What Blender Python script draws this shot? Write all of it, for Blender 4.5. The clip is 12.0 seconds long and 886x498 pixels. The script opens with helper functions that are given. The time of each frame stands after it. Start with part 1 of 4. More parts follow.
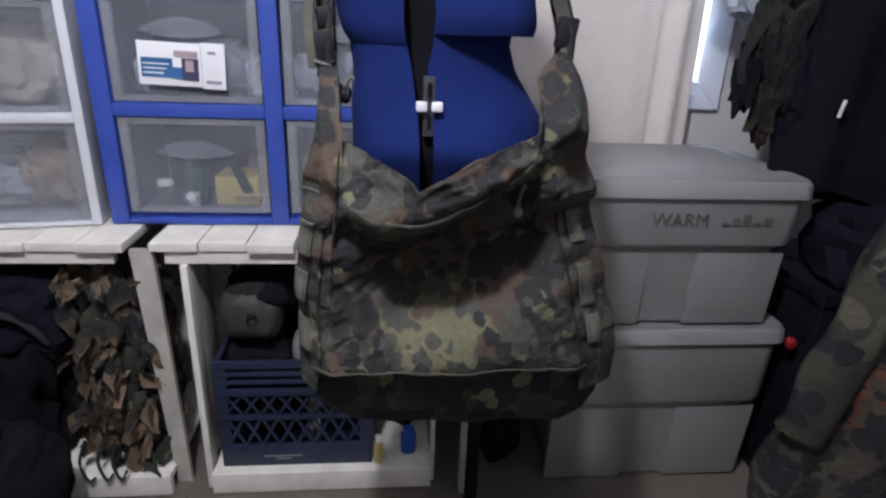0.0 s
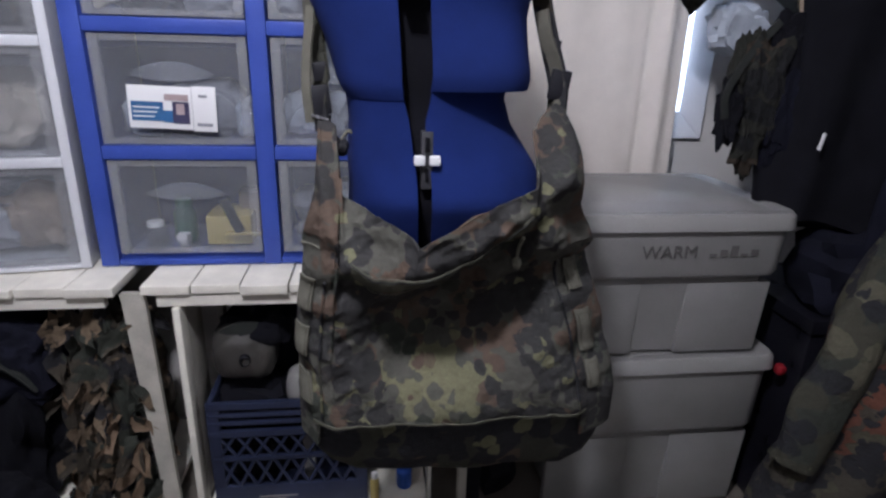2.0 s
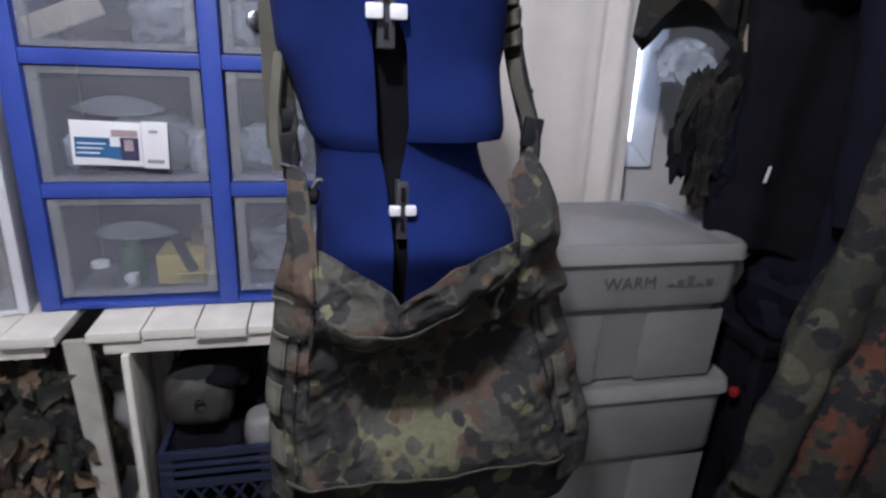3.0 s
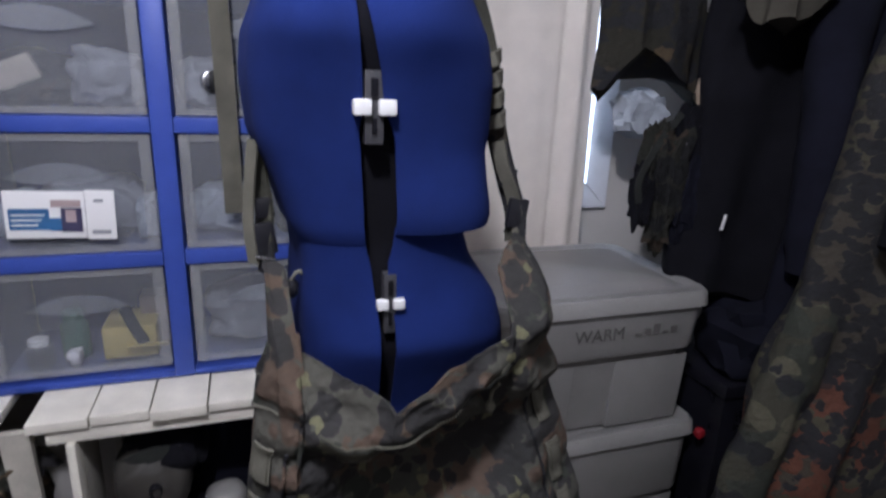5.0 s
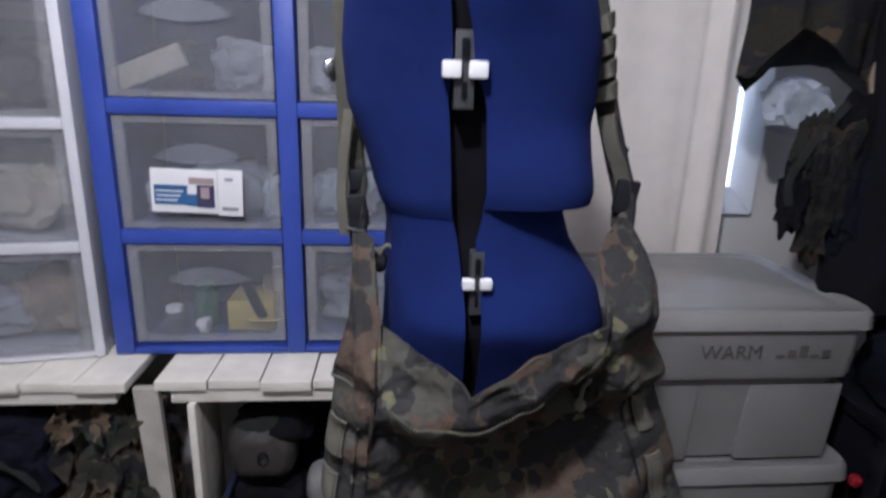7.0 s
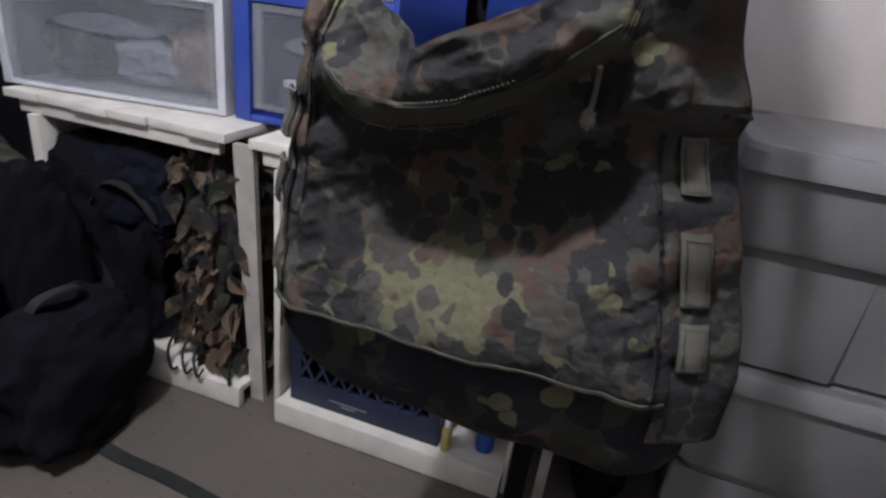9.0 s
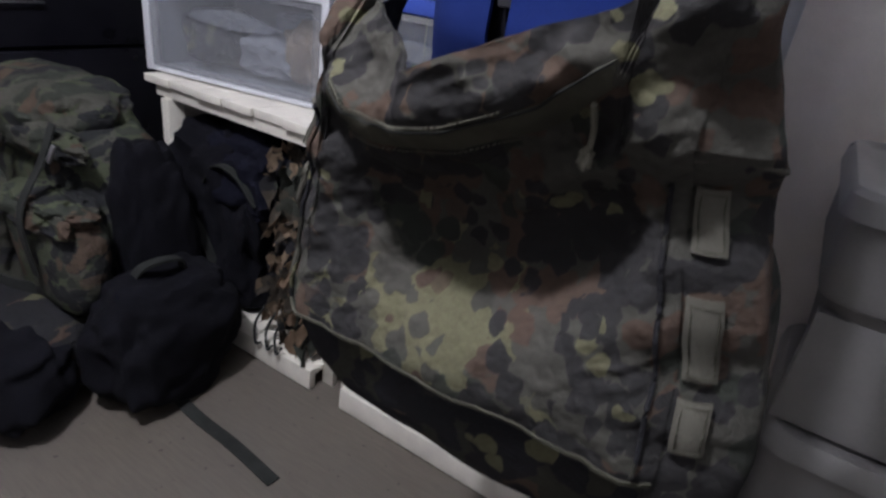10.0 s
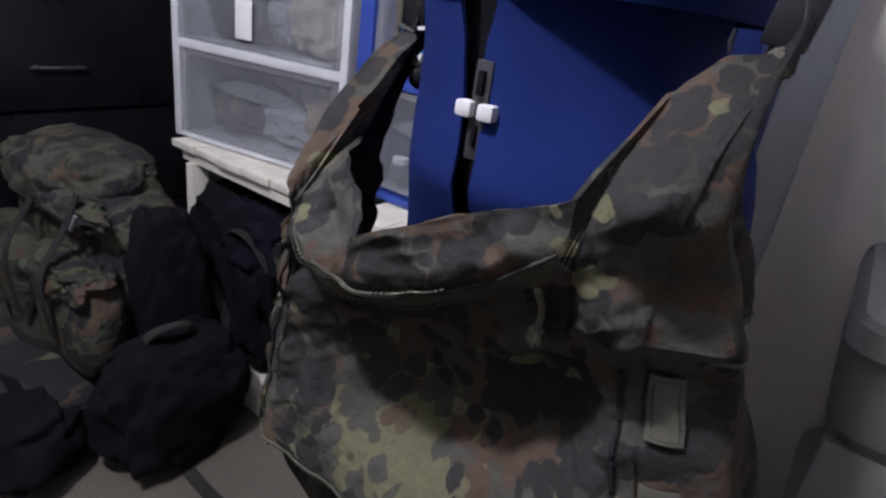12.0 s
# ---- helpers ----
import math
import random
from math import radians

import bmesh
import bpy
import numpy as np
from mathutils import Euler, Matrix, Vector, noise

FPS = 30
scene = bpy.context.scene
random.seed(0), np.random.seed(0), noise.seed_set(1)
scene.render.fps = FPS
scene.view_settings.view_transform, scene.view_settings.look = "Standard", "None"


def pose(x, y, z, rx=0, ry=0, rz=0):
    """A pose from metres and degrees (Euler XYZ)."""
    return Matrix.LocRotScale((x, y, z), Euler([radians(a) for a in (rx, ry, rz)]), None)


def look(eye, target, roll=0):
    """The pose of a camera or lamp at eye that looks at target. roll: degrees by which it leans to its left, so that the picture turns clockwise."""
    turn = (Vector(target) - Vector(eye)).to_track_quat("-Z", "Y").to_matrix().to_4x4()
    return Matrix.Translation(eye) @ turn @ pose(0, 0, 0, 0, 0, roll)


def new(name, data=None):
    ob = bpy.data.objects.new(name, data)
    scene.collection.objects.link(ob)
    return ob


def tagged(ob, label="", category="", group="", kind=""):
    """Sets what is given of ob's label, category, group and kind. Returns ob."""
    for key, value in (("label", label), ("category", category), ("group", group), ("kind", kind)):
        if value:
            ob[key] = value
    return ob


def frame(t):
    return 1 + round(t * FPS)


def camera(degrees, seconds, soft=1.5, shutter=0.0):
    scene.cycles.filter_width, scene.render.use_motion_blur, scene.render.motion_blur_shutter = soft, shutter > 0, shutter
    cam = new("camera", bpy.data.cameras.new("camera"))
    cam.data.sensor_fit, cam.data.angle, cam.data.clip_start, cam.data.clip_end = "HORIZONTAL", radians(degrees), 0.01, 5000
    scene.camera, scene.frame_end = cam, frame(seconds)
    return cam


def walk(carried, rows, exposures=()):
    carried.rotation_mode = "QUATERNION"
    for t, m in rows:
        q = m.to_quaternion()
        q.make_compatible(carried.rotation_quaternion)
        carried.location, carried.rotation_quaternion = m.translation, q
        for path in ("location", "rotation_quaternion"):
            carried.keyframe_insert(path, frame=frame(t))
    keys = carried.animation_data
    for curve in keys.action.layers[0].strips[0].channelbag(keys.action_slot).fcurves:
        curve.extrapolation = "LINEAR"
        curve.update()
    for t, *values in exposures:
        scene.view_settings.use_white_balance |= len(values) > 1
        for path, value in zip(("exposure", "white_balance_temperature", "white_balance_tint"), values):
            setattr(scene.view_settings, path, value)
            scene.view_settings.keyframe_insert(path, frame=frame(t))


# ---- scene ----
cam = camera(74.1, 12.0, soft=2.4, shutter=0.5)
PATH = [
    (0, (0.079, -0.055, 1.196), (0.262, 1.803, 0.48), 2.2),
    (0.5, (0.073, -0.062, 1.217), (0.264, 1.801, 0.515), 2.0),
    (1, (0.066, -0.063, 1.221), (0.25, 1.81, 0.542), 2.1),
    (1.5, (0.06, -0.055, 1.226), (0.278, 1.811, 0.542), 2.3),
    (2, (0.056, -0.042, 1.247), (0.294, 1.828, 0.579), 1.6),
    (2.5, (0.042, -0.02, 1.268), (0.376, 1.839, 0.611), 1.9),
    (3, (0.017, -0.004, 1.29), (0.437, 1.851, 0.671), 2.3),
    (3.2, (0.007, 0.0, 1.29), (0.459, 1.861, 0.713), 4.7),
    (4.8, (-0.031, 0.063, 1.361), (0.524, 1.886, 0.754), 2.5),
    (5, (-0.034, 0.074, 1.376), (0.583, 1.891, 0.813), 2.2),
    (5.5, (-0.036, 0.086, 1.431), (0.583, 1.91, 0.891), -0.2),
    (6, (-0.025, 0.079, 1.464), (0.482, 1.948, 0.962), -1.3),
    (6.5, (-0.012, 0.071, 1.414), (0.367, 1.97, 0.912), -0.0),
    (7, (0.03, 0.094, 1.324), (0.201, 2.012, 0.784), 1.7),
    (7.5, (0.083, 0.113, 1.232), (0.092, 2.019, 0.628), 5.3),
    (7.7, (0.104, 0.125, 1.189), (0.015, 2.019, 0.551), 6.9),
    (9.5, (0.349, 0.246, 1.032), (-0.341, 1.917, 0.178), 7.3),
    (10, (0.384, 0.289, 1.072), (-0.507, 1.857, 0.207), 8.3),
    (10.5, (0.424, 0.33, 1.105), (-0.572, 1.879, 0.324), 6.7),
    (11, (0.43, 0.356, 1.137), (-0.601, 1.895, 0.383), 7.0),
    (11.5, (0.412, 0.36, 1.168), (-0.631, 1.894, 0.42), 8.8),
    (12, (0.399, 0.36, 1.168), (-0.629, 1.89, 0.391), 8.6),
]
EXPOSURE = [(0.0, 0.08, 5850, 17), (1.0, -0.08, 5850, 17), (3.0, -0.06, 5850, 17), (5.0, -0.25, 5850, 17), (7.0, -0.18, 5850, 17), (9.5, 0.04, 5900, 17), (10.5, -0.08, 5900, 18), (12.0, -0.12, 5900, 19)]
walk(cam, [(t, look(eye, target, roll)) for t, eye, target, roll in PATH], EXPOSURE)

# ---- world, lamps, exposure ----
world = bpy.data.worlds.new("world")
scene.world = world
world.use_nodes = True
wn = world.node_tree
sky = wn.nodes.new("ShaderNodeTexSky")
sky.sky_type, sky.sun_disc = "NISHITA", False
sky.sun_elevation, sky.sun_rotation = radians(35), radians(160)
wn.nodes["Background"].inputs[1].default_value = 0.09
wn.links.new(sky.outputs[0], wn.nodes["Background"].inputs[0])


def area_lamp(name, m, power, sx, sy, colour):
    d = bpy.data.lights.new(name, "AREA")
    d.shape, d.size, d.size_y, d.energy, d.color = "RECTANGLE", sx, sy, power, colour
    ob = new(name, d)
    ob.matrix_world = m
    return ob


LAMP = (-0.24, 0.05, 2.28)
lamp = bpy.data.lights.new("bulb", "POINT")
lamp.energy, lamp.color, lamp.shadow_soft_size = 90.0, (1.0, 0.98, 0.965), 0.05
new("bulb", lamp).location = LAMP
area_lamp("window_daylight", look((0.735, 1.80, 1.53), (0.735, 0.0, 1.1)), 22.0, 0.56, 0.9, (0.62, 0.78, 1.0))


# ---- materials ----
class Nodes:
    """A small builder of node materials."""

    def __init__(self, name, rough=0.6, metal=0.0, spec=0.4):
        self.m = bpy.data.materials.new(name)
        self.m.use_nodes = True
        self.t = self.m.node_tree
        self.b = self.t.nodes["Principled BSDF"]
        self.b.inputs["Roughness"].default_value = rough
        self.b.inputs["Metallic"].default_value = metal
        self.b.inputs["Specular IOR Level"].default_value = spec
        self.c = self.t.nodes.new("ShaderNodeTexCoord").outputs["Object"]

    def add(self, kind, **inputs):
        n = self.t.nodes.new(kind)
        for k, v in inputs.items():
            self.put(n, k, v)
        return n

    def put(self, n, key, v):
        sock = n.inputs[int(key[1:])] if key[0] == "i" and key[1:].isdigit() else n.inputs[key]
        if isinstance(v, bpy.types.NodeSocket):
            self.t.links.new(v, sock)
        else:
            sock.default_value = v

    def noise(self, scale, detail=3.0, rough=0.55, offset=(0, 0, 0), vec=None):
        mp = self.add("ShaderNodeMapping", Vector=vec or self.c, Location=offset)
        return self.add("ShaderNodeTexNoise", Vector=mp.outputs[0], Scale=scale, Detail=detail, Roughness=rough).outputs[0]

    def math(self, op, a, b=0.0, c=0.0):
        n = self.add("ShaderNodeMath", i0=a, i1=b, i2=c)
        n.operation = op
        return n.outputs[0]

    def step(self, v, lo, hi):
        return self.add("ShaderNodeMapRange", i0=v, i1=lo, i2=hi).outputs[0]

    def mix(self, f, a, b):
        n = self.t.nodes.new("ShaderNodeMix")
        n.data_type = "RGBA"
        self.put(n, "i0", f)
        self.put(n, "i6", a if isinstance(a, bpy.types.NodeSocket) else (*a, 1))
        self.put(n, "i7", b if isinstance(b, bpy.types.NodeSocket) else (*b, 1))
        return n.outputs[2]

    def colour(self, v):
        self.put(self.b, "Base Color", v if isinstance(v, bpy.types.NodeSocket) else (*v, 1))
        return self

    def bump(self, h, strength=0.2, dist=0.002):
        n = self.add("ShaderNodeBump", Height=h, Strength=strength, Distance=dist)
        self.put(self.b, "Normal", n.outputs[0])
        return self


def shade(c, k):
    return tuple(min(1.0, v * k) for v in c)


def plain(name, c, rough=0.6, metal=0.0, vary=0.25, scale=9.0, bump=0.15, fine=220.0, spec=0.4):
    """A surface of one paint with soft stains, fine grain and slight relief."""
    n = Nodes(name, rough, metal, spec)
    big = n.step(n.noise(scale, 4), 0.3, 0.7)
    fin = n.noise(fine, 2)
    col = n.mix(big, shade(c, 1 - vary), shade(c, 1 + vary * 0.6))
    col = n.mix(n.math("MULTIPLY", n.step(fin, 0.45, 0.8), 0.35), col, shade(c, 1 - vary * 1.4))
    n.colour(col)
    n.put(n.b, "Roughness", n.step(big, -1.0, 2.2) if rough < 0 else n.math("MULTIPLY_ADD", big, 0.15, rough - 0.07))
    if bump:
        n.bump(fin, bump, 0.001)
    return n.m


def cloth(name, c, vary=0.3, scale=14.0, rough=0.95):
    """Woven cloth: fine weave, soft fading."""
    n = Nodes(name, rough, 0.0, 0.15)
    big = n.step(n.noise(scale, 4), 0.3, 0.7)
    w1 = n.add("ShaderNodeTexWave", Vector=n.c, Scale=260.0, Distortion=1.5).outputs[1]
    fin = n.noise(500.0, 2)
    col = n.mix(big, shade(c, 1 - vary), shade(c, 1 + vary))
    col = n.mix(n.math("MULTIPLY", fin, 0.5), col, shade(c, 0.55))
    n.colour(col)
    n.bump(n.math("ADD", w1, fin), 0.25, 0.0006)
    return n.m


def camo(name, base, layers, size=1.0, rough=0.92, patch=None, weave=0.3):
    """Printed camouflage: clusters of whole round spots that run together.
    layers: colour, cluster scale, spots a metre, how bare (0 to 1), offset, pull of the pale patch."""
    n = Nodes(name, rough, 0.0, 0.15)
    fade = n.step(n.noise(7.0, 4), 0.3, 0.75)
    col = n.mix(fade, shade(base, 0.85), shade(base, 1.12))
    shift = n.add("ShaderNodeTexNoise", Vector=n.c, Scale=52.0, Detail=2.0)
    sv = n.add("ShaderNodeVectorMath", i0=shift.outputs[1], i1=(0.015, 0.015, 0.015))
    sv.operation = "MULTIPLY"
    wob = n.add("ShaderNodeVectorMath", i0=n.c, i1=sv.outputs[0]).outputs[0]
    for c, s1, s2, bare, off, pull in layers:
        o = (off, off * 1.7, off * 0.6)
        mp = n.add("ShaderNodeMapping", Vector=wob, Location=o, Scale=(1.0, 0.45, 1.0))
        vo = n.add("ShaderNodeTexVoronoi", Vector=mp.outputs[0], Scale=s2 / size)
        at = vo.outputs["Position"]
        cluster = n.add("ShaderNodeTexNoise", Vector=at, Scale=s1 / size, Detail=0.5).outputs[0]
        if patch and pull:
            (px, py, pz), r = patch
            mq = n.add("ShaderNodeMapping", Vector=(px, py, pz), Location=o, Scale=(1.0, 0.45, 1.0))
            d = n.add("ShaderNodeVectorMath", i0=at, i1=mq.outputs[0])
            d.operation = "SUBTRACT"
            sc = n.add("ShaderNodeVectorMath", i0=d.outputs[0], i1=(1.0, 0.6, 1.9))
            sc.operation = "MULTIPLY"
            ln = n.add("ShaderNodeVectorMath", i0=sc.outputs[0])
            ln.operation = "LENGTH"
            far = n.step(ln.outputs["Value"], r, r + 0.12)
            cluster = n.math("ADD", cluster, n.math("MULTIPLY", n.math("SUBTRACT", far, 0.5), pull))
        on = n.step(cluster, bare - 0.002, bare + 0.002)
        sep = n.add("ShaderNodeSeparateColor", i0=vo.outputs["Color"])
        reach = n.math("MULTIPLY_ADD", sep.outputs[0], 0.20, 0.57)
        spot = n.step(n.math("SUBTRACT", reach, vo.outputs["Distance"]), -0.02, 0.02)
        col = n.mix(n.math("MULTIPLY", on, spot), col, n.mix(fade, shade(c, 0.8), shade(c, 1.2)))
    fin = n.noise(520.0, 2)
    col = n.mix(n.math("MULTIPLY", fin, 0.35), col, (0.05, 0.05, 0.045))
    n.colour(col)
    w1 = n.add("ShaderNodeTexWave", Vector=n.c, Scale=300.0, Distortion=1.0).outputs[1]
    mott = n.step(n.noise(120.0, 3, 0.7), 0.35, 0.7)
    n.colour(n.mix(n.math("MULTIPLY", mott, 0.30), col, shade(base, 0.45)))
    crease = n.math("ABSOLUTE", n.math("SUBTRACT", n.noise(15.0, 3, 0.6, (3, 1, 8)), 0.5))
    crumple = n.math("ABSOLUTE", n.math("SUBTRACT", n.noise(38.0, 3, 0.6, (1, 7, 2)), 0.5))
    high = n.math("MULTIPLY_ADD", n.step(crease, 0.0, 0.12), 5.0, n.math("MULTIPLY", n.step(crumple, 0.0, 0.14), 2.0))
    n.bump(n.math("ADD", high, n.math("ADD", w1, n.noise(60.0, 4))), weave * 1.6, 0.0014)
    return n.m


def clear_plastic(name, tint, milk, rough=0.22):
    """Cloudy see-through plastic: partly clear, partly milky, with a gloss."""
    n = Nodes(name, rough, 0.0, 0.5)
    big = n.noise(6.0, 3)
    n.colour(n.mix(big, shade(tint, 0.85), tint))
    tr = n.add("ShaderNodeBsdfTransparent")
    tr.inputs[0].default_value = (0.93, 0.94, 0.95, 1)
    f = n.math("MULTIPLY_ADD", n.step(n.noise(3.5, 4), 0.3, 0.7), 0.07, milk)
    ms = n.add("ShaderNodeMixShader", i0=f, i1=tr.outputs[0], i2=n.b.outputs[0])
    n.t.links.new(ms.outputs[0], n.t.nodes["Material Output"].inputs[0])
    n.bump(n.noise(18.0, 3), 0.25, 0.004)
    return n.m


OLIVE, GREY_GREEN, RUST, NIGHT, GREEN = (0.158, 0.155, 0.088), (0.078, 0.076, 0.064), (0.096, 0.064, 0.047), (0.018, 0.018, 0.024), (0.038, 0.044, 0.035)
bag_camo = camo("bag_camo", GREY_GREEN, [
    (OLIVE, 9.0, 28.0, 0.55, 3.1, -0.60), (OLIVE, 9.0, 36.0, 0.55, 5.3, -0.60), (OLIVE, 9.0, 25.0, 0.56, 15.3, -0.60),
    (GREY_GREEN, 16.0, 46.0, 0.50, 9.9, 0.0), (GREY_GREEN, 16.0, 56.0, 0.52, 17.9, 0.0), (RUST, 12.0, 44.0, 0.57, 7.7, 0.02), (RUST, 20.0, 56.0, 0.62, 2.7, 0.0),
    (GREEN, 12.0, 46.0, 0.56, 12.3, 0.0), ((0.028, 0.027, 0.029), 10.0, 44.0, 0.585, 21.4, 0.06), ((0.028, 0.027, 0.029), 12.0, 60.0, 0.60, 25.4, 0.06), (OLIVE, 30.0, 76.0, 0.73, 30.2, 0.0)],
    patch=((0.125, 0.69, 0.750), 0.11))
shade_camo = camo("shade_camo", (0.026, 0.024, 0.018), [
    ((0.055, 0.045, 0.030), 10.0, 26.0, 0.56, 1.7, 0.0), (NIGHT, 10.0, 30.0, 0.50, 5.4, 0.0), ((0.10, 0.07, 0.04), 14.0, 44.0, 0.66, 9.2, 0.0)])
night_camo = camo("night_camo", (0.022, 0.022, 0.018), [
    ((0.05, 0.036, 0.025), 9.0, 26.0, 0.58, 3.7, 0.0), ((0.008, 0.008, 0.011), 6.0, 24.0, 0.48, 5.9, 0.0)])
# also carries the shade on the bag's lower pouch and the rucksack's low pocket
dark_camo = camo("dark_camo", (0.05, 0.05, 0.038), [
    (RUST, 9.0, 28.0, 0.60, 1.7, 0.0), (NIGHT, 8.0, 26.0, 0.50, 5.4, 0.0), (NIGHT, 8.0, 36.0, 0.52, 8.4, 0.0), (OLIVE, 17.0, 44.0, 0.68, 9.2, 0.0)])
ruck_camo = camo("ruck_camo", (0.080, 0.092, 0.056), [
    (GREY_GREEN, 10.0, 28.0, 0.48, 2.2, 0.0), (GREEN, 13.0, 34.0, 0.50, 4.1, 0.0), (NIGHT, 13.0, 36.0, 0.54, 6.3, 0.0), (RUST, 16.0, 38.0, 0.64, 8.8, 0.0)])
woodland = camo("woodland_camo", (0.052, 0.050, 0.036), [
    (GREEN, 9.0, 20.0, 0.54, 3.3, 0.0), ((0.105, 0.098, 0.068), 9.0, 24.0, 0.56, 8.1, 0.0), (NIGHT, 10.0, 24.0, 0.56, 1.9, 0.0)])
rust_camo = camo("rust_camo", (0.060, 0.052, 0.040), [
    ((0.13, 0.048, 0.030), 9.0, 20.0, 0.66, 2.7, -0.5), ((0.13, 0.048, 0.030), 9.0, 26.0, 0.68, 4.7, -0.5), ((0.075, 0.07, 0.046), 12.0, 34.0, 0.58, 6.1, 0.0), (NIGHT, 16.0, 44.0, 0.50, 13.0, 0.0), (NIGHT, 16.0, 56.0, 0.54, 3.0, 0.0)],
    patch=((-0.40, -0.08, -1.10), 0.30))
net_camo = camo("net_camo", (0.068, 0.056, 0.042), [
    (NIGHT, 12.0, 30.0, 0.52, 2.0, 0.0), ((0.20, 0.145, 0.095), 14.0, 36.0, 0.56, 5.0, 0.0), (GREEN, 11.0, 32.0, 0.60, 9.0, 0.0)])
sand_cloth = cloth("sand_cloth", (0.46, 0.41, 0.34))
rag_cloth = cloth("rag_cloth", (0.17, 0.12, 0.08))
zip_cloth = cloth("zip_cloth", (0.075, 0.074, 0.056))
webbing = cloth("olive_webbing", (0.110, 0.106, 0.086))
thread = cloth("pale_thread", (0.15, 0.146, 0.115))
dark_web = cloth("dark_webbing", (0.03, 0.032, 0.03))
black_cloth = cloth("black_cloth", (0.006, 0.006, 0.009))
navy_cloth = cloth("navy_cloth", (0.007, 0.0075, 0.015))
grey_cloth = cloth("grey_cloth", (0.30, 0.31, 0.34))
pale_cloth = cloth("pale_cloth", (0.42, 0.46, 0.52))
olive_cloth = cloth("olive_cloth", (0.050, 0.046, 0.037))
tan_cloth = cloth("tan_cloth", (0.30, 0.235, 0.175))
curtain_cloth = cloth("curtain_cloth", (0.85, 0.79, 0.72), 0.05)
ct = curtain_cloth.node_tree
ctl = ct.nodes.new("ShaderNodeBsdfTranslucent")
ctl.inputs[0].default_value = (0.80, 0.74, 0.66, 1)
ctm = ct.nodes.new("ShaderNodeMixShader")
ctm.inputs[0].default_value = 0.06
ct.links.new(ct.nodes["Principled BSDF"].outputs[0], ctm.inputs[1])
ct.links.new(ctl.outputs[0], ctm.inputs[2])
ct.links.new(ctm.outputs[0], ct.nodes["Material Output"].inputs[0])
felt_blue = cloth("blue_felt", (0.0095, 0.0215, 0.120), 0.16, 10.0)
form_black = plain("form_black", (0.008, 0.008, 0.012), 0.5)
dial_white = plain("dial_white", (0.75, 0.75, 0.75), 0.4, vary=0.05)
dial_grey = plain("dial_grey", (0.05, 0.05, 0.055), 0.4)
blue_plastic = plain("blue_plastic", (0.040, 0.075, 0.35), 0.38, vary=0.12, bump=0.05)
milky_front = clear_plastic("milky_drawer_front", (0.70, 0.72, 0.76), 0.10)
white_plastic = plain("white_plastic", (0.64, 0.65, 0.68), 0.4, vary=0.1, bump=0.05)
white_paint = plain("white_paint", (0.78, 0.75, 0.66), 0.55, vary=0.14, scale=14.0)
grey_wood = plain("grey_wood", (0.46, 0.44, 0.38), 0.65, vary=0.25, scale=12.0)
tote_grey = plain("tote_grey", (0.225, 0.22, 0.213), 0.5, vary=0.14, scale=5.0, bump=0.25)
lid_grey = plain("lid_grey", (0.25, 0.245, 0.237), 0.34, vary=0.12, scale=5.0, bump=0.25)
marker = plain("marker_ink", (0.10, 0.095, 0.09), 0.6)
crate_navy = plain("crate_navy", (0.02, 0.026, 0.055), 0.4, vary=0.3)
black_lacquer = plain("black_lacquer", (0.008, 0.008, 0.012), 0.32, vary=0.3)
steel = plain("steel", (0.55, 0.56, 0.58), 0.3, 1.0, vary=0.1)
black_steel = plain("black_steel", (0.012, 0.012, 0.014), 0.4, 0.3)
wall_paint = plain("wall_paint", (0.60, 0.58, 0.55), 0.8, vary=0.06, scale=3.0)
# grey chosen to set how much light the unseen walls bounce
low_bounce_paint = plain("low_bounce_paint", (0.43, 0.42, 0.425), 0.8, vary=0.08, scale=3.0)
ceiling_paint = plain("ceiling_paint", (0.72, 0.71, 0.70), 0.85, vary=0.05, scale=3.0)
casing_paint = plain("casing_paint", (0.70, 0.72, 0.76), 0.5, vary=0.05)
card_white = plain("card_white", (0.80, 0.80, 0.80), 0.45, vary=0.03)
card_blue = plain("card_blue", (0.03, 0.12, 0.28), 0.5)
card_dark = plain("card_dark", (0.05, 0.045, 0.10), 0.5)
card_skin = plain("card_beige", (0.42, 0.33, 0.33), 0.5)
yellow_box = plain("yellow_box", (0.50, 0.40, 0.14), 0.6)
green_plastic = plain("green_plastic", (0.02, 0.11, 0.06), 0.5)
red_plastic = plain("red_plastic", (0.22, 0.008, 0.014), 0.45)
cap_blue = plain("cap_blue", (0.02, 0.09, 0.42), 0.4)
helmet_grey = plain("helmet_grey", (0.04, 0.037, 0.033), 0.6, vary=0.3)
front_plastic = clear_plastic("drawer_front_plastic", (0.55, 0.57, 0.62), 0.11)
rim_plastic = clear_plastic("drawer_rim_plastic", (0.58, 0.59, 0.62), 0.26)
handle_plastic = clear_plastic("drawer_handle_plastic", (0.60, 0.63, 0.70), 0.15)
glass = Nodes("window_glass", 0.02)
glass.b.inputs["Transmission Weight"].default_value = 1.0
glass.colour((0.9, 0.95, 1.0))


